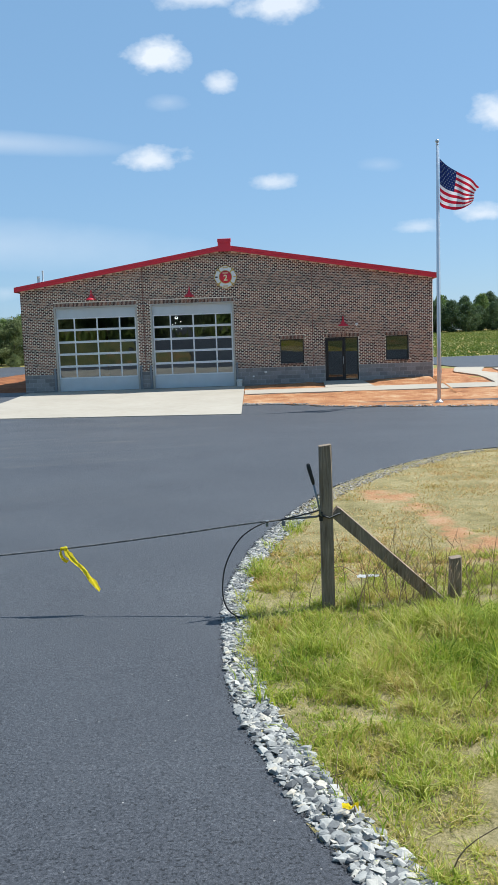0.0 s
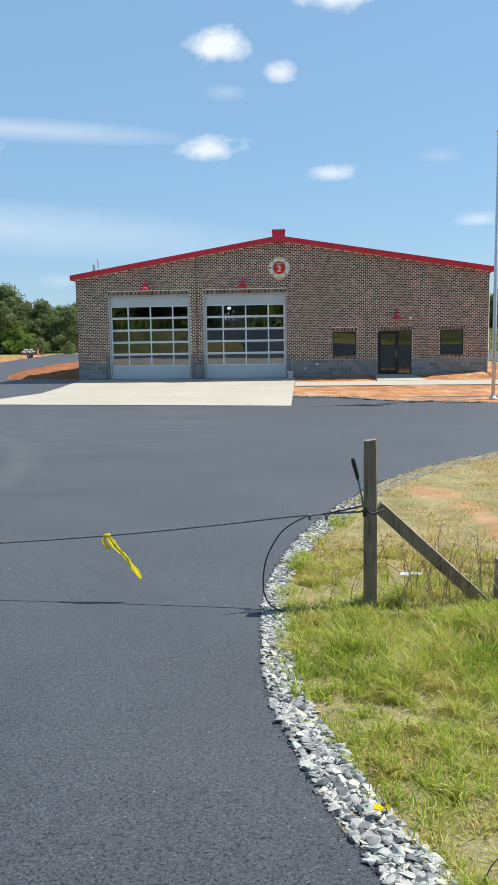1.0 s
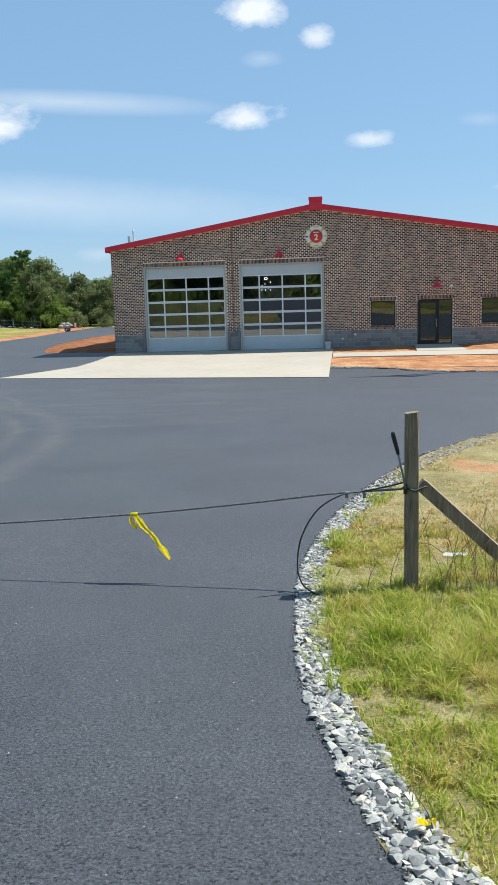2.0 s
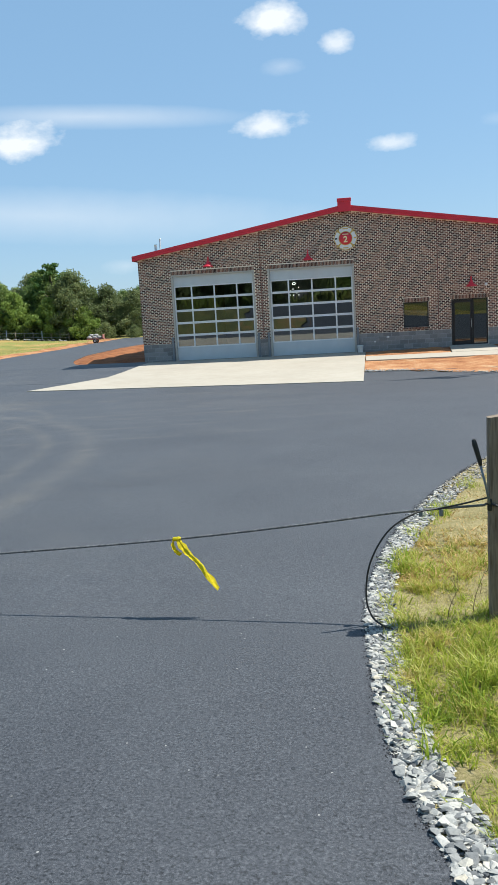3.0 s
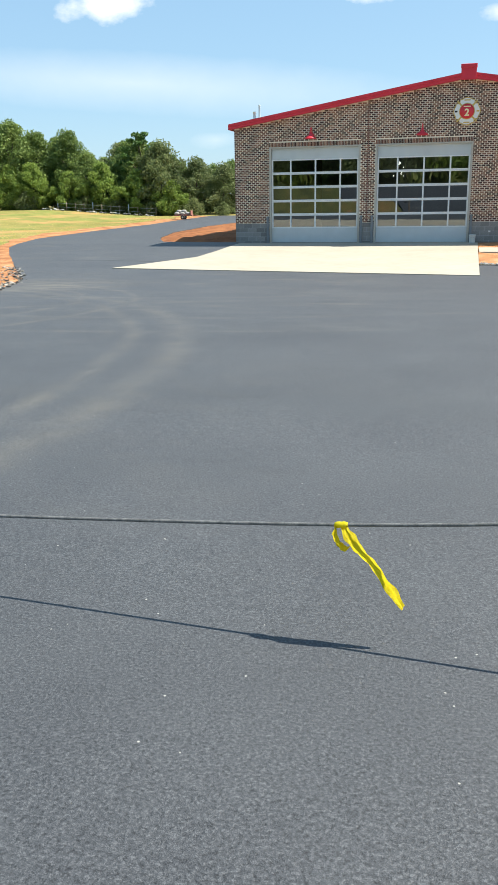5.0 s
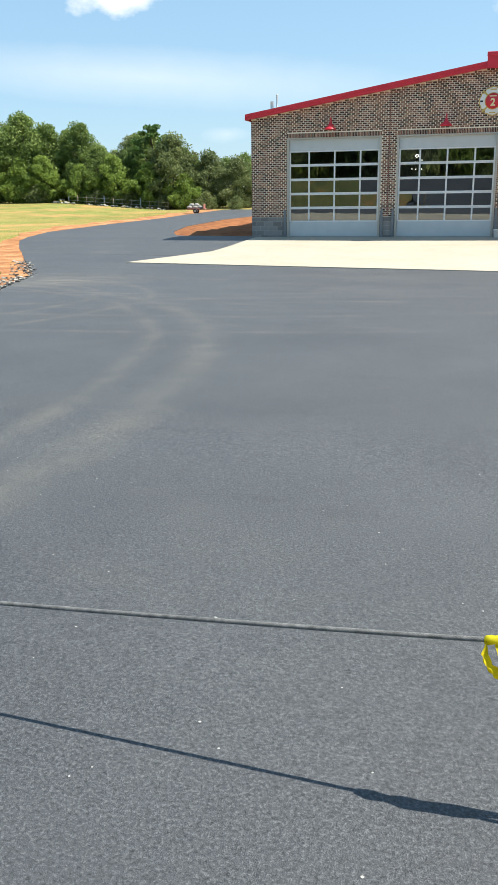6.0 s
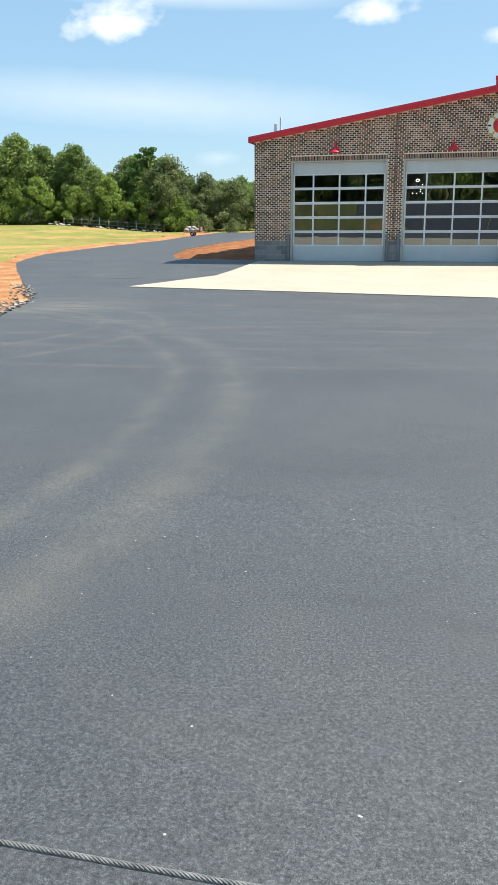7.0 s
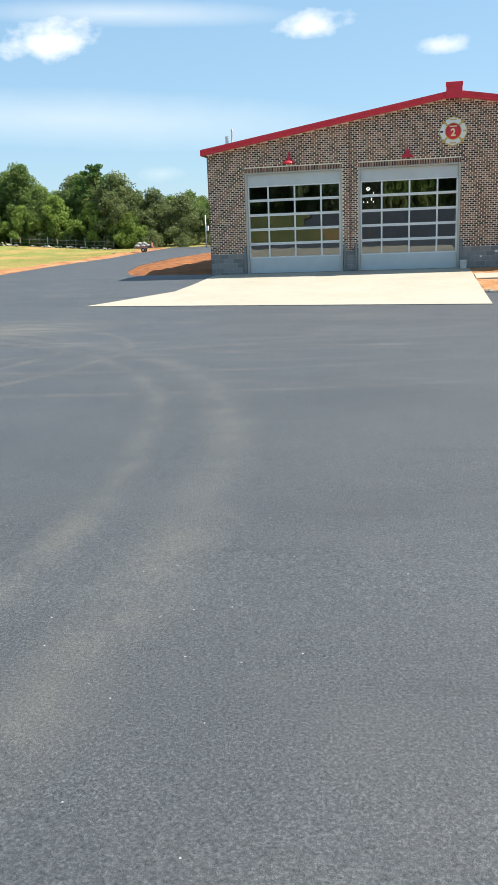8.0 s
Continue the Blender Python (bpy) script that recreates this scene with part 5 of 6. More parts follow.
def bed_spot(y0, y1, tufts=0):
    grow = random.Random(int(-y0 * 10))
    centres = []
    for _ in range(tufts):
        ty = grow.uniform(y0, y1)
        lo = along(DRIVE_RIGHT, ty) + stone_belt_width(ty) * 0.9
        centres.append((grow.uniform(lo, 13.2 + 0.31 * (ty + 42.9)), ty, grow.uniform(0.025, 0.07)))

    def where(rnd):
        if tufts and rnd.uniform(0, 1) < 0.6:
            cx, cy, r = centres[int(rnd.uniform(0, tufts))]
            return cx + rnd.normal(0, r), cy + rnd.normal(0, r)
        y = rnd.uniform(y0, y1)
        lo = along(DRIVE_RIGHT, y) + stone_belt_width(y) * 0.85
        hi = 11.9 + 0.31 * (y + 42.9) + 1.3
        if hi <= lo:
            hi = lo + 0.3
        x = lo + (hi - lo) * rnd.uniform(0, 1)
        if on_clay(x, y) and rnd.uniform(0, 1) > 0.06:
            return None
        if y > -34.5 and noise.noise((x * 0.9, y * 0.9, 4)) < rnd.uniform(-0.6, 0.25):
            return None
        return x, y
    return where


def lush(x, y):
    """Tall where the mower cannot reach: round the posts and towards the road."""
    d = math.hypot((x - 13.1) / 0.9, (y + 37.7) / 0.7)
    tall = 0.20 * math.exp(-d * d) + 0.115 - 0.05 * math.exp(-((x - 12.7) / 0.35) ** 2 - ((y + 39.9) / 0.3) ** 2)
    clump = 0.75 + 0.5 * noise.noise((x * 1.8, y * 1.8, 9)) + 0.75 * noise.noise((x * 7, y * 7, 4))
    far = clip((-33.5 - y) / 2.0, 0.35, 1)
    return max(0.04, tall * clump * far)


blades("tall_grass", 84000, bed_spot(-40.9, -35.2, 560), M_GRASS, "tall yellow-green grass round the fence post", 31, lambda x, y: lush(x, y) * 1.05, 0.0036)
blades("dry_grass", 84000, bed_spot(-41.2, -33.5, 300), M_GRASS_DRY, "dry straw-coloured grass and thatch", 32, lambda x, y: lush(x, y) * 0.68 + 0.02, 0.0033)
blades("short_grass", 36000, bed_spot(-36.0, -26.4), M_GRASS_TAN, "short thin grass on dry soil", 33, lambda x, y: lush(x, y) * 0.6 + 0.04, 0.0075)


def outer_spot(rnd):
    y = rnd.uniform(-41.5, -26.4)
    lo = max(13.2 + 0.31 * (y + 42.9), along(DRIVE_RIGHT, y) + 0.6)
    return lo + rnd.uniform(-0.15, 2.0), y


blades("verge_grass", 24000, outer_spot, M_GRASS_DRY, "dry yellow grass on the outer verge", 38, lambda x, y: 0.13, 0.006)


def sprig_spot(rnd):
    y = rnd.uniform(-38.5, -32.0)
    x = along(DRIVE_RIGHT, y) + stone_belt_width(y) * rnd.uniform(0.55, 1.5)
    return x, y


blades("edge_grass", 2600, sprig_spot, M_GRASS, "green grass sprigs growing through the stone edging", 34, lambda x, y: 0.14 * (0.6 + noise.noise((x * 3, y * 3, 1))), 0.0045)


def field_spot(rnd):
    y = rnd.uniform(-20, 46)
    x = along(DRIVE_LEFT, y) - 0.4 - abs(rnd.normal(0, 5.0))
    return x, y


blades("field_grass", 9000, field_spot, M_GRASS_DRY, "mown field grass beside the drive", 35, lambda x, y: 0.06, 0.012)


def rough_spot(rnd):
    return rnd.uniform(24, 75), rnd.uniform(51, 138)


blades("meadow_grass", 30000, rough_spot, M_MEADOW, "green meadow grass beyond the parking lot", 36, lambda x, y: 0.22, 0.11)


def scrub_spot(rnd):
    return rnd.uniform(-45, 60), rnd.uniform(-92, -65)


blades("roadside_scrub", 16000, scrub_spot, M_MEADOW, "rough green scrub on the bank across the road", 37, lambda x, y: 0.9, 0.09)


def weeds():
    rnd = random.Random(51)
    for k in range(64):
        x, y = rnd.gauss(13.0, 0.32), rnd.gauss(-36.7, 0.30)
        if k > 60:
            x, y = ((12.21, -39.62), (12.47, -40.02), (12.9, -38.6))[k - 61]
        z, h = land(x, y) - 0.06, rnd.uniform(0.25, 0.62) if k <= 60 else rnd.uniform(0.24, 0.32)
        dx, dy = rnd.uniform(-0.16, 0.16), rnd.uniform(-0.10, 0.10)
        w = thing("dry_weed", "thin brown dry weed stalk among the grass", "weed", (0, 0, 0), "dry weeds by the post")
        top = Vector((x + dx * 1.6, y + dy * 1.6, z + h))
        part("stalk", tube(spline([(x, y, z), (x + dx * 0.4, y + dy * 0.4, z + h * 0.5), top], 4), [0.0035, 0.003, 0.003, 0.003, 0.0025, 0.002, 0.002, 0.0015, 0.001], 5), M_STEM, w)
        for b in range(rnd.randrange(2, 5)):
            s = rnd.uniform(0.45, 0.9)
            p = Vector((x, y, z)).lerp(top, s)
            q = p + Vector((rnd.uniform(-0.09, 0.09), rnd.uniform(-0.09, 0.09), rnd.uniform(0.05, 0.14)))
            part("twig", tube([p, p.lerp(q, 0.6) + Vector((0, 0, -0.01)), q], [0.002, 0.0016, 0.001], 4), M_STEM, w)


weeds()


def litter():
    l = thing("litter", "crumpled white paper litter in the grass", "litter", (12.66, -36.55, 0.2))
    bm = bmesh.new()
    grid = [[bm.verts.new((0.17 * (i / 6 - 0.5), 0.06 * (j / 3 - 0.5), 0.02 * noise.noise((i * 1.3, j * 1.7, 2)) + 0.01 * i / 6)) for i in range(7)] for j in range(4)]
    for j in range(3):
        for i in range(6):
            bm.faces.new((grid[j][i], grid[j][i + 1], grid[j + 1][i + 1], grid[j + 1][i]))
    bmesh.ops.solidify(bm, geom=bm.faces[:], thickness=0.002)
    part("sheet", bm, M_PAPER, l)
    part("string", tube(spline([(-0.30, -0.12, 0.10), (-0.2, -0.1, 0.11), (-0.08, -0.02, 0.015)], 5), 0.003, 5), M_STEM, l)
    t = thing("tape_scrap", "scrap of yellow tape lying at the stone edging", "litter", (12.17, -39.66, land(12.17, -39.66) + 0.06))
    bm = bmesh.new()
    grid = [[bm.verts.new((0.065 * (i / 5 - 0.5), 0.03 * (j / 2 - 0.5), 0.03 * noise.noise((i * 1.1, j * 1.3, 5)))) for i in range(6)] for j in range(3)]
    for j in range(2):
        for i in range(5):
            bm.faces.new((grid[j][i], grid[j][i + 1], grid[j + 1][i + 1], grid[j + 1][i]))
    bmesh.ops.solidify(bm, geom=bm.faces[:], thickness=0.001)
    part("strip", bm, M_TAPE, t)


litter()


# ---- trees ----
def tree(name, label, h, w, seed, leaf, style="round", low=0.12, leaves=15000, size=0.21):
    """A tapered trunk with limbs and a crown of leaf clumps with gaps."""
    rnd = np.random.default_rng(seed)
    t = thing(name, label, "tree", (0, 0, 0))
    trunk_top = h * (0.80 if style == "pine" else 0.62)
    lean = rnd.uniform(-0.03, 0.03, 2) * h
    spine = [Vector((lean[0] * s * s, lean[1] * s * s, -0.3 + (trunk_top + 0.3) * s)) for s in (0, 0.1, 0.3, 0.55, 0.8, 1)]
    r0 = 0.022 * h
    part("trunk", tube(spine, [r0 * 1.35, r0, r0 * 0.85, r0 * 0.65, r0 * 0.4, r0 * 0.12], 9), M_BARK, t)
    clumps = []
    n = 70 if style == "round" else 44
    for k in range(n):
        s = low + (1 - low) * (k + rnd.uniform(0, 1)) / n
        if style == "pine":
            reach = w / 2 * max(0.12, (1 - abs(s - 0.6) / 0.55)) * rnd.uniform(0.5, 1.15)
            s = max(s, 0.35)
        else:
            reach = w / 2 * max(0.15, math.sin(math.pi * min(0.97, (s - low * 0.6) ** 0.72))) * rnd.uniform(0.35, 1.12)
        a = k * 2.4 + rnd.uniform(-0.5, 0.5)
        c = Vector((math.cos(a) * reach + lean[0] * s, math.sin(a) * reach + lean[1] * s, h * s * 0.95))
        clumps.append((c, w * rnd.uniform(0.07, 0.16) * (0.75 if style == "pine" else 1)))
        if k % 6 == 0:
            b = spine[min(5, 1 + int(s * 4))]
            base = Vector((b.x, b.y, min(c.z * 0.75, trunk_top * 0.9)))
            part("limb", tube([base, base.lerp(c, 0.5) + Vector((0, 0, 0.05 * h * 0.3)), c], [r0 * 0.42, r0 * 0.26, r0 * 0.08], 6), M_BARK, t)
    verts, faces = [], []
    per = leaves // len(clumps)
    for c, r in clumps:
        flat = 0.55 if style == "pine" else 0.8
        d = rnd.normal(0, 1, (per, 3))
        d /= np.linalg.norm(d, axis=1)[:, None]
        rad = r * rnd.uniform(0.35, 1.15, per) ** 0.6
        pos = np.array(c) + d * rad[:, None] * np.array([1, 1, flat])
        u = rnd.normal(0, 1, (per, 3))
        u /= np.linalg.norm(u, axis=1)[:, None]
        v = np.cross(u, d + rnd.normal(0, 0.5, (per, 3)))
        v /= np.linalg.norm(v, axis=1)[:, None] + 1e-6
        sz = size * rnd.uniform(0.5, 1.3, per)[:, None]
        k = len(verts)
        quad = np.stack([pos - u * sz * 0.55, pos + v * sz * 0.36, pos + u * sz * 0.65, pos - v * sz * 0.36], 1).reshape(-1, 3)
        verts += quad.tolist()
        faces += [(k + 4 * i, k + 4 * i + 1, k + 4 * i + 2, k + 4 * i + 3) for i in range(per)]
    raw("crown", verts, faces, leaf, t)
    return t


KINDS = [tree("oak_tree", "broad leafy oak at the wood's edge", 8.2, 7.0, 1, M_LEAF, low=0.04),
         tree("oak_tree", "rounded olive-green oak at the wood's edge", 7.0, 6.8, 2, M_LEAF_OLIVE, low=0.06),
         tree("maple_tree", "tall dark green tree in the wood", 9.0, 6.0, 3, M_LEAF, low=0.05),
         tree("pine_tree", "tall ragged pine with bare lower trunk", 9.4, 5.2, 4, M_LEAF_PINE, "pine", leaves=8000),
         tree("young_tree", "bright young tree before the wood", 5.4, 5.2, 5, M_LEAF_LIME, low=0.03),
         tree("shrub", "low leafy shrub at the field's edge", 2.2, 3.4, 6, M_LEAF_OLIVE, low=0.02, leaves=2600, size=0.15),
         tree("oak_tree", "dark green broadleaf tree of a distant wood, its backlit shade painted in", 8.4, 7.6, 7, M_LEAF_BACKLIT, low=0.04)]


def plant(kind, x, y, scale=1.0, turn=0.0, group=""):
    src = KINDS[kind]
    z = land(x, y) - 0.06
    if not src.get("placed"):
        src["placed"] = 1
        src.matrix_basis = pose(x, y, z, 0, 0, turn) @ Matrix.Scale(scale, 4)
        ob = src
    else:
        ob = copy_thing(src, pose(x, y, z, 0, 0, turn))
        ob.scale = (scale, scale, scale)
    tagged(ob, group=group)


# height of the left wood's skyline, by how far to the side it lies
SKYLINE_AT = [-0.66, -0.594, -0.573, -0.540, -0.508, -0.485, -0.468, -0.442, -0.431, -0.415, -0.400, -0.380, -0.367, -0.347, -0.311, -0.290, -0.20]
SKYLINE_TOP = [10.6, 10.9, 11.2, 10.3, 9.7, 9.9, 8.2, 7.1, 7.2, 8.5, 9.2, 9.3, 8.5, 7.0, 6.5, 6.2, 6.4]


def wood_scale(kind, x, y, share):
    """Scale for a tree whose top reaches a share of the skyline over its foot."""
    side = (x - 10.2) / (y + 38.8)
    top = 1.72 + (float(np.interp(side, SKYLINE_AT, SKYLINE_TOP)) - 1.72) * (y + 38.8) / 90.8
    return (top - land(x, y)) * share / (TALL[kind] * 0.97)


TALL = (8.2, 7.0, 9.0, 9.4, 5.4, 2.2, 8.4)


def woods():
    rnd = random.Random(77)
    g = "trees of the left wood"
    for kind, x, y, share in ((0, -41.6, 52, 1.0), (2, -38.6, 53, 0.97), (2, -34.4, 53, 1.0), (0, -36.4, 54, 0.94), (0, -31.4, 51.5, 0.95), (4, -29.0, 50, 0.86), (2, -28.6, 56, 0.97), (3, -25.4, 53, 1.05), (3, -24.2, 54.5, 1.0),
                              (0, -26.6, 54.5, 0.93), (1, -22.4, 50.5, 0.98), (4, -25.0, 49.5, 0.55), (1, -19.0, 53, 0.98), (0, -15.8, 56, 1.0), (1, -15.6, 52, 0.93), (0, -12.2, 54, 0.98), (2, -9.0, 55, 0.95), (1, -6.0, 53, 0.95),
                              (0, -45.0, 51, 0.96), (2, -48.5, 53, 1.0), (0, -52, 52, 1.0), (4, -33.0, 49.5, 0.48), (4, -37.5, 49.8, 0.56), (4, -40.2, 49.5, 0.50), (4, -20.6, 49, 0.55)):
        plant(kind, x, y, wood_scale(kind, x, y, share), rnd.uniform(0, 360), g)
    for x, y, scale in ((-27, 49, 0.9), (-18, 48.5, 0.8), (-14.2, 47, 0.6), (-11.0, 48, 0.8), (-30.5, 48.5, 0.7), (-38, 48.5, 0.9), (-22.8, 48.2, 0.6)):
        plant(5, x, y, scale, rnd.uniform(0, 360), g)
    for k in range(24):
        x, y, kind = -62 + k * 2.7 + rnd.uniform(-1, 1), rnd.uniform(60, 68), rnd.choice((0, 1, 2, 2))
        plant(kind, x, y, wood_scale(kind, x, y, rnd.uniform(0.86, 0.97)), rnd.uniform(0, 360), g)
    g = "trees of the right wood"
    for k in range(26):
        plant(rnd.choice((6, 6, 2, 6, 6)), 40 + k * 2.3 + rnd.uniform(-0.8, 0.8), rnd.uniform(140, 162), rnd.uniform(0.80, 1.0), rnd.uniform(0, 360), g)
    for k in range(16):
        plant(rnd.choice((6, 6, 4)), 44 + k * 3.2, rnd.uniform(134, 140), rnd.uniform(0.62, 0.8), rnd.uniform(0, 360), g)
    g = "trees across the road"
    for k in range(34):
        plant(rnd.choice((4, 5, 5, 1)), -48 + k * 3.1 + rnd.uniform(-1, 1), rnd.uniform(-73, -68), rnd.uniform(0.8, 1.1), rnd.uniform(0, 360), g)
    for k in range(26):
        plant(rnd.choice((0, 1, 2, 1, 4)), -62 + k * 4.6 + rnd.uniform(-2, 2), rnd.uniform(-84, -74), rnd.uniform(1.0, 1.4), rnd.uniform(0, 360), g)


woods()


# ---- far things by the field ----
def field_fence():
    f = thing("field_fence", "grey wooden post and wire fence before the wood", "fence", (0, 0, 0))
    xs = [-33.5 + 1.05 * k for k in range(12)]
    for k, x in enumerate(xs):
        z = land(x, 47.5)
        part("post", tube([(x, 47.5, z - 0.2), (x + 0.02, 47.5, z + 0.85 + 0.15 * (k % 4 == 0))], [0.05, 0.045], 8), M_POST if k % 4 else M_GALV, f)
    for h in (0.3, 0.7):
        part("wire", tube([(x, 47.45, land(x, 47.5) + h) for x in xs], 0.012, 5), M_GALV, f)
    rnd = random.Random(9)
    spots = [(-36 + 14 * rnd.random(), 46.6 + rnd.uniform(-0.3, 0.3), 0, rnd.uniform(0.25, 0.6)) for _ in range(44)]
    lumps("field_stones", [(x, y, land(x, y) + s * 0.12, s) for x, y, _, s in spots], M_STONE, "row of pale stones at the field's edge", "stones", 12)


def trailer():
    x, y = -14.6, 35.5
    z = land(x, y)
    t = thing("utility_trailer", "small faded red trailer loaded with pale sacks", "trailer", (x, y, z))
    t.rotation_euler = (0, 0, radians(8))
    part("bed", boxed(-0.95, -0.5, 0.30, 0.75, 0.5, 0.40, 0.015), M_FADED_RED, t)
    part("headboard", boxed(0.55, -0.5, 0.401, 0.62, 0.5, 0.78, 0.01), M_FADED_RED, t)
    part("drawbar", tube([(0.7, 0, 0.34), (1.35, 0, 0.28)], 0.035, 8), M_FADED_RED, t)
    for sy in (-0.56, 0.56):
        wheel = part("wheel", lathe([(0.08, -0.05), (0.175, -0.055), (0.19, -0.03), (0.19, 0.03), (0.175, 0.055), (0.08, 0.05)], 18, pose(-0.15, sy, 0.185, 90)), M_BLACK, t)
        part("rim", lathe([(0.078, -0.052), (0.082, 0.052)], 14, pose(-0.15, sy, 0.185, 90)), M_GALV, wheel)
    rnd = random.Random(3)
    for k, (a, b, c) in enumerate(((-0.7, -0.2, 0.40), (-0.7, 0.22, 0.40), (-0.2, -0.15, 0.40), (-0.2, 0.25, 0.40), (0.25, 0.0, 0.40), (-0.55, 0.0, 0.60), (-0.1, 0.05, 0.60))):
        s = thing("sack", "full pale woven sack on the trailer", "sack", (x + a, y + b - 0.05, z + c), "sacks on the trailer")
        bm = bmesh.new()
        bmesh.ops.create_icosphere(bm, subdivisions=2, radius=0.5)
        for v in bm.verts:
            v.co = Vector((v.co.x * 0.52, v.co.y * 0.42, 0.115 + max(-0.115, v.co.z * 0.30))) * (1 + 0.12 * noise.noise(v.co * 3 + Vector((k, 0, 0))))
        for f in bm.faces:
            f.smooth = True
        part("body", bm, M_SACK, s)


def service_pole():
    x, y = -10.35, 41.0
    z = land(x, y)
    p = thing("service_pole", "slim grey service pole with a small meter box", "pole", (x, y, z))
    part("pole", tube([(0, 0, -0.2), (0, 0, 2.9)], [0.06, 0.05], 10), M_GALV, p)
    part("meter_box", boxed(0.05, -0.12, 1.55, 0.28, 0.05, 2.0, 0.01), M_WHITE_PAINT, p)
    part("cap", lathe([(0.07, 2.9), (0.07, 2.94), (0.02, 2.98)], 10), M_GALV, p)


field_fence()
trailer()
service_pole()


# ---- single pieces of the front wall ----
def subtract(spans, a, b):
    out = []
    for s, e in spans:
        if b <= s or a >= e:
            out.append((s, e))
            continue
        if a > s:
            out.append((s, a))
        if b < e:
            out.append((b, e))
    return out


PIECES = {}


def piece(name, w, h, d, material):
    """One mesh for each size: a slab with chamfered front edges, its back on the wall."""
    key = (name, round(w, 3), round(h, 3))
    if key not in PIECES:
        c = min(0.004, h * 0.1)
        a, b = (-w / 2, w / 2), (-h / 2, h / 2)
        v = [(x, 0, z) for z in b for x in a] + [(x, -d + c, z) for z in b for x in a] + [(x * (1 - 2 * c / w), -d, z * (1 - 2 * c / h)) for z in b for x in a]
        f = []
        for o in (0, 4):
            f += [(o, o + 1, o + 5, o + 4), (o + 1, o + 3, o + 7, o + 5), (o + 3, o + 2, o + 6, o + 7), (o + 2, o, o + 4, o + 6)]
        f.append((8, 9, 11, 10))
        me = bpy.data.meshes.new(name)
        me.from_pydata(v, [], f)
        me.materials.append(material)
        PIECES[key] = me
    return PIECES[key]


def lay(name, x0, x1, z0, z1, d, material, parent):
    ob = new(name, piece(name, x1 - x0, z1 - z0, d, material))
    ob.location = ((x0 + x1) / 2, -0.0005, (z0 + z1) / 2)
    ob.parent = parent


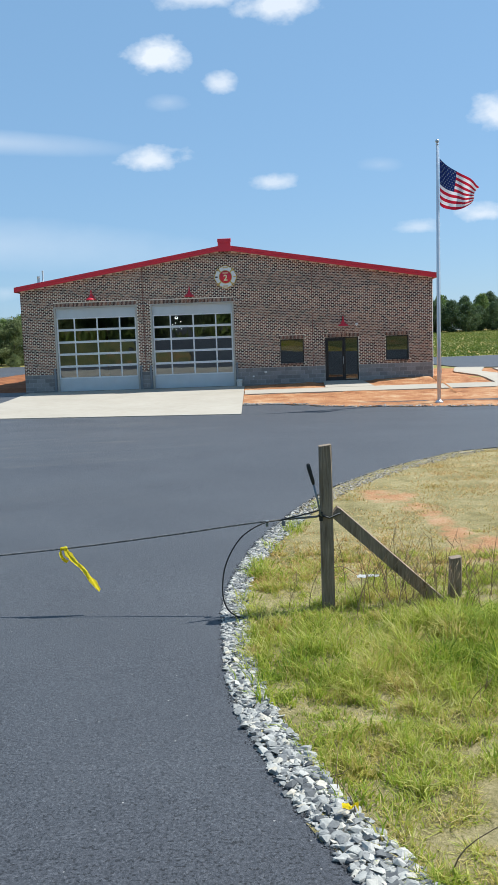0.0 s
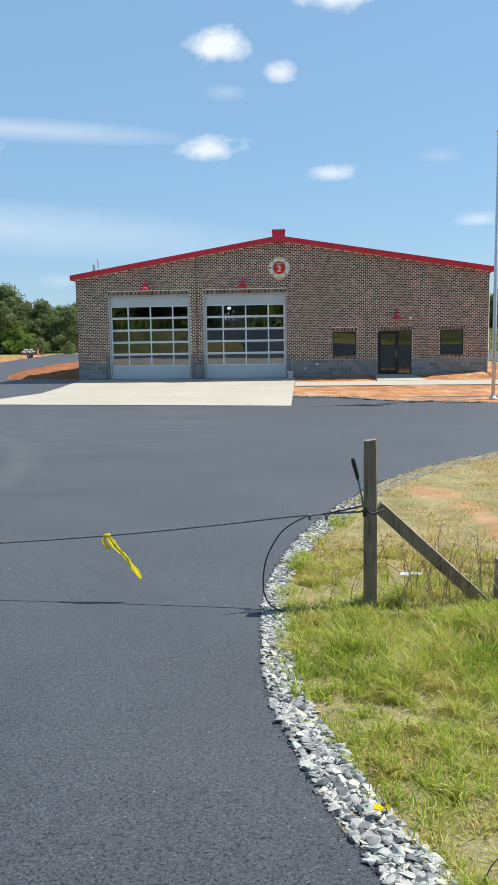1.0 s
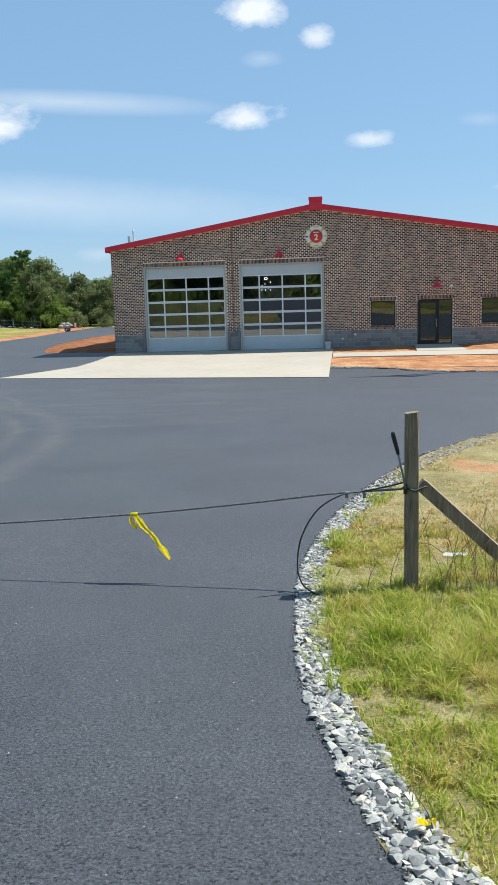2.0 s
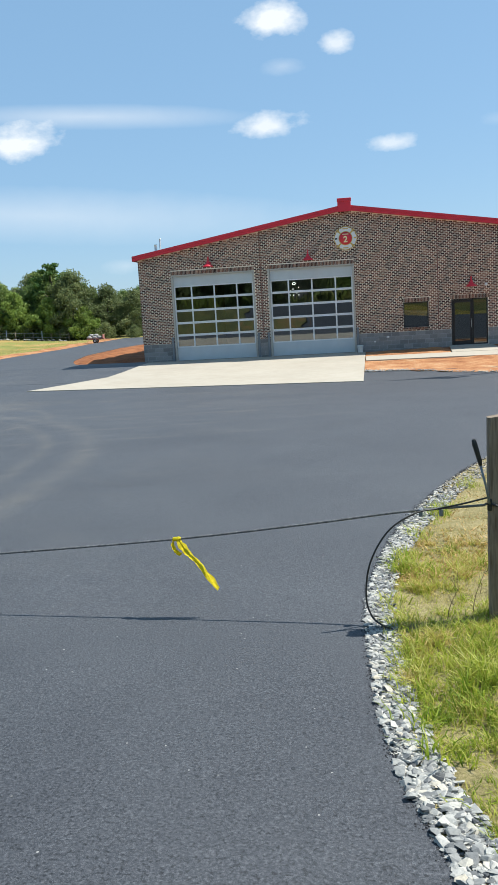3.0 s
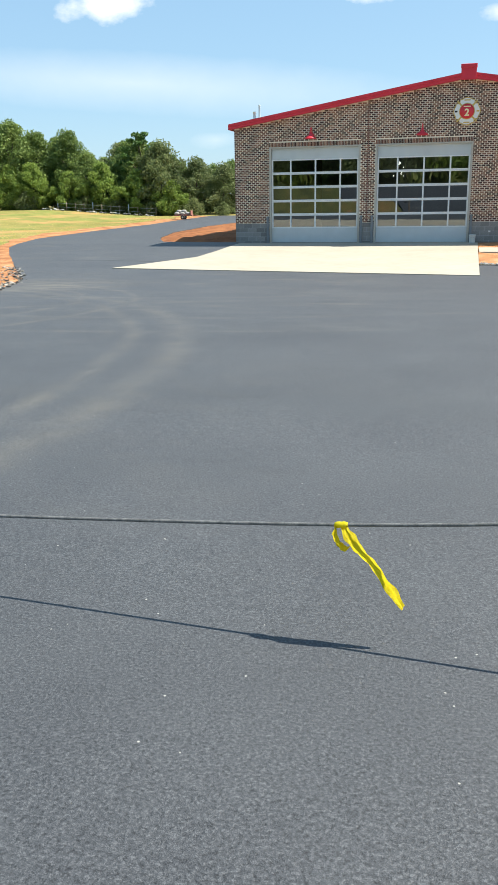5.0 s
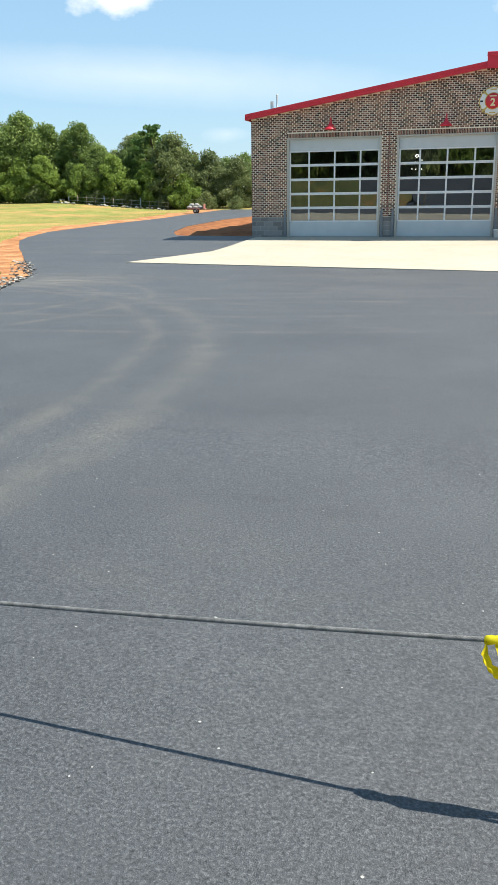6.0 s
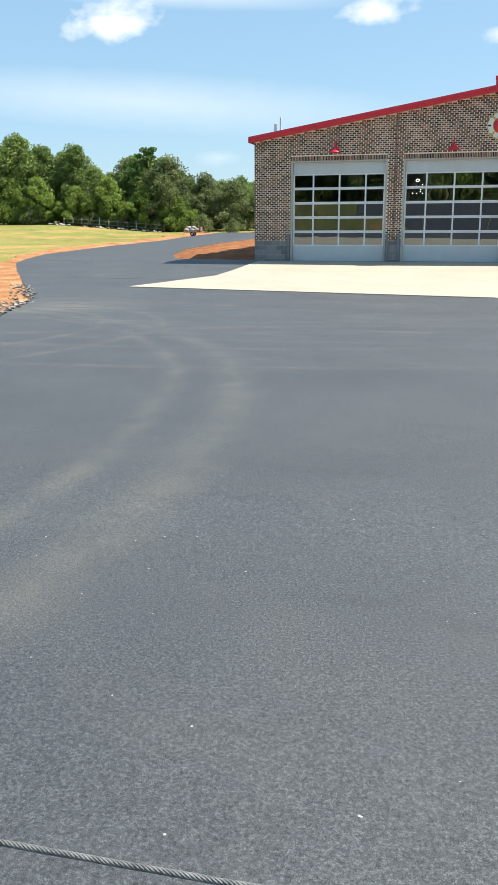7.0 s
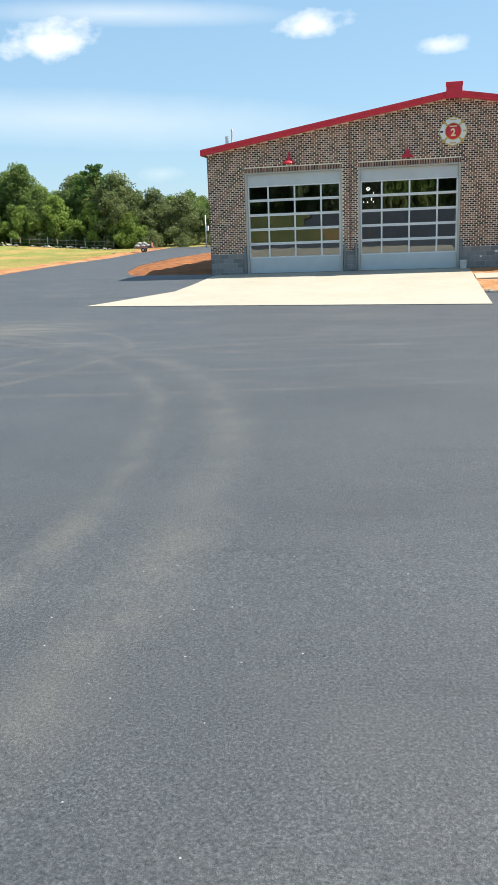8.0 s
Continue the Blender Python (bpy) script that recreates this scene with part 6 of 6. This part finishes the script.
def bricks():
    rnd = random.Random(5)
    joint, head, long, course = 0.0135, 0.030, 0.2032, 0.0813
    verts, faces = [], []
    k = 0
    while True:
        z0 = BLOCK_TOP + k * course + joint
        z1 = z0 + course - joint
        if z0 > 6.8:
            break
        lo = RIDGE_X - (6.83 - z1) / 0.1632
        spans = [(max(WALL_L, lo + 0.02), min(WALL_R, 2 * RIDGE_X - lo - 0.02))]
        for a, b, c, d in OPENINGS + HEADS + SILLS:
            if z1 > c + 0.005 and z0 < d - 0.005:
                spans = subtract(spans, a - 0.004, b + 0.004)
        for s, e in spans:
            i = math.floor((s - WALL_L) / long - 1)
            while True:
                x0 = WALL_L + i * long + (long / 2 if k % 2 else 0)
                i += 1
                if x0 > e:
                    break
                a, b = max(x0, s), min(x0 + long - head, e)
                if b - a < 0.035:
                    continue
                if 5.87 < a and b < 6.54 and z1 < 4.3 or (a > 5.2 and b < 7.3 and 4.45 < z0 < 5.3):
                    lay("brick", a, b, z0, z1, 0.005, M_BRICK_ONE, wall)
                    continue
                d = -0.003 - rnd.uniform(0, 0.002)
                n = len(verts)
                verts += [(a, 0, z0), (b, 0, z0), (b, 0, z1), (a, 0, z1), (a, d, z0), (b, d, z0), (b, d, z1), (a, d, z1)]
                faces += [(n + 4, n + 5, n + 6, n + 7), (n, n + 1, n + 5, n + 4), (n + 1, n + 2, n + 6, n + 5), (n + 2, n + 3, n + 7, n + 6), (n + 3, n, n + 4, n + 7)]
        k += 1
    tagged(raw("brickwork", verts, faces, M_BRICK, wall, "running-bond face bricks in mixed browns"), kind="stuff")
    for x in CONTROL_JOINTS:
        part("control_joint", boxed(x - 0.017, -0.0075, BLOCK_TOP if x > 11 else BLOCK_TOP + 0.02, x + 0.017, 0.004, rake(x) - 0.01), M_SEALANT, wall, "brick-red sealant in a control joint")
    for a, b, c, d in HEADS:
        n = round((b - a) / 0.0677)
        for i in range(n):
            x = a + (b - a) * i / n
            lay("soldier_brick", x + 0.005, x + (b - a) / n - 0.005, c + 0.006, d - 0.006, 0.008, M_BRICK_ONE, wall)
    for a, b, c, d in SILLS:
        n = round((b - a) / 0.0677)
        for i in range(n):
            x = a + (b - a) * i / n
            lay("sill_brick", x + 0.005, x + (b - a) / n - 0.005, c + 0.006, d - 0.004, 0.035, M_BRICK_ONE, wall)


def blocks():
    h, long, joint = 0.2032, 0.4064, 0.012
    for k in range(5):
        z1 = BLOCK_TOP - k * h
        z0 = z1 - h + joint
        spans = [(WALL_L, WALL_R)]
        for a, b, c, d in OPENINGS:
            if z1 > c + 0.02 and z0 < d:
                spans = subtract(spans, a - 0.004, b + 0.004)
        for s, e in spans:
            tagged(raw("block_bedding", [(s, -0.003, z0 - joint), (e, -0.003, z0 - joint), (e, -0.003, z1), (s, -0.003, z1)], [(0, 1, 2, 3)], M_MORTAR_GREY, wall), "grey mortar bed")
            i = -1
            while True:
                x0 = WALL_L + i * long + (long / 2 if k % 2 else 0)
                i += 1
                if x0 > e:
                    break
                a, b = max(x0, s), min(x0 + long - joint, e)
                if b - a > 0.04:
                    lay("concrete_block", a, b, z0, z1, 0.007, M_BLOCK, wall)


def one_brick_material():
    m = M_BRICK.copy()
    m.name = "single_brick"
    t = m.node_tree
    info = t.nodes.new("ShaderNodeObjectInfo")
    geo = next(n for n in t.nodes if n.type == "NEW_GEOMETRY")
    for l in [l for l in t.links if l.from_node == geo]:
        link(t, info.outputs["Random"], l.to_socket)
    return m


M_BRICK_ONE = one_brick_material()
bricks()
blocks()
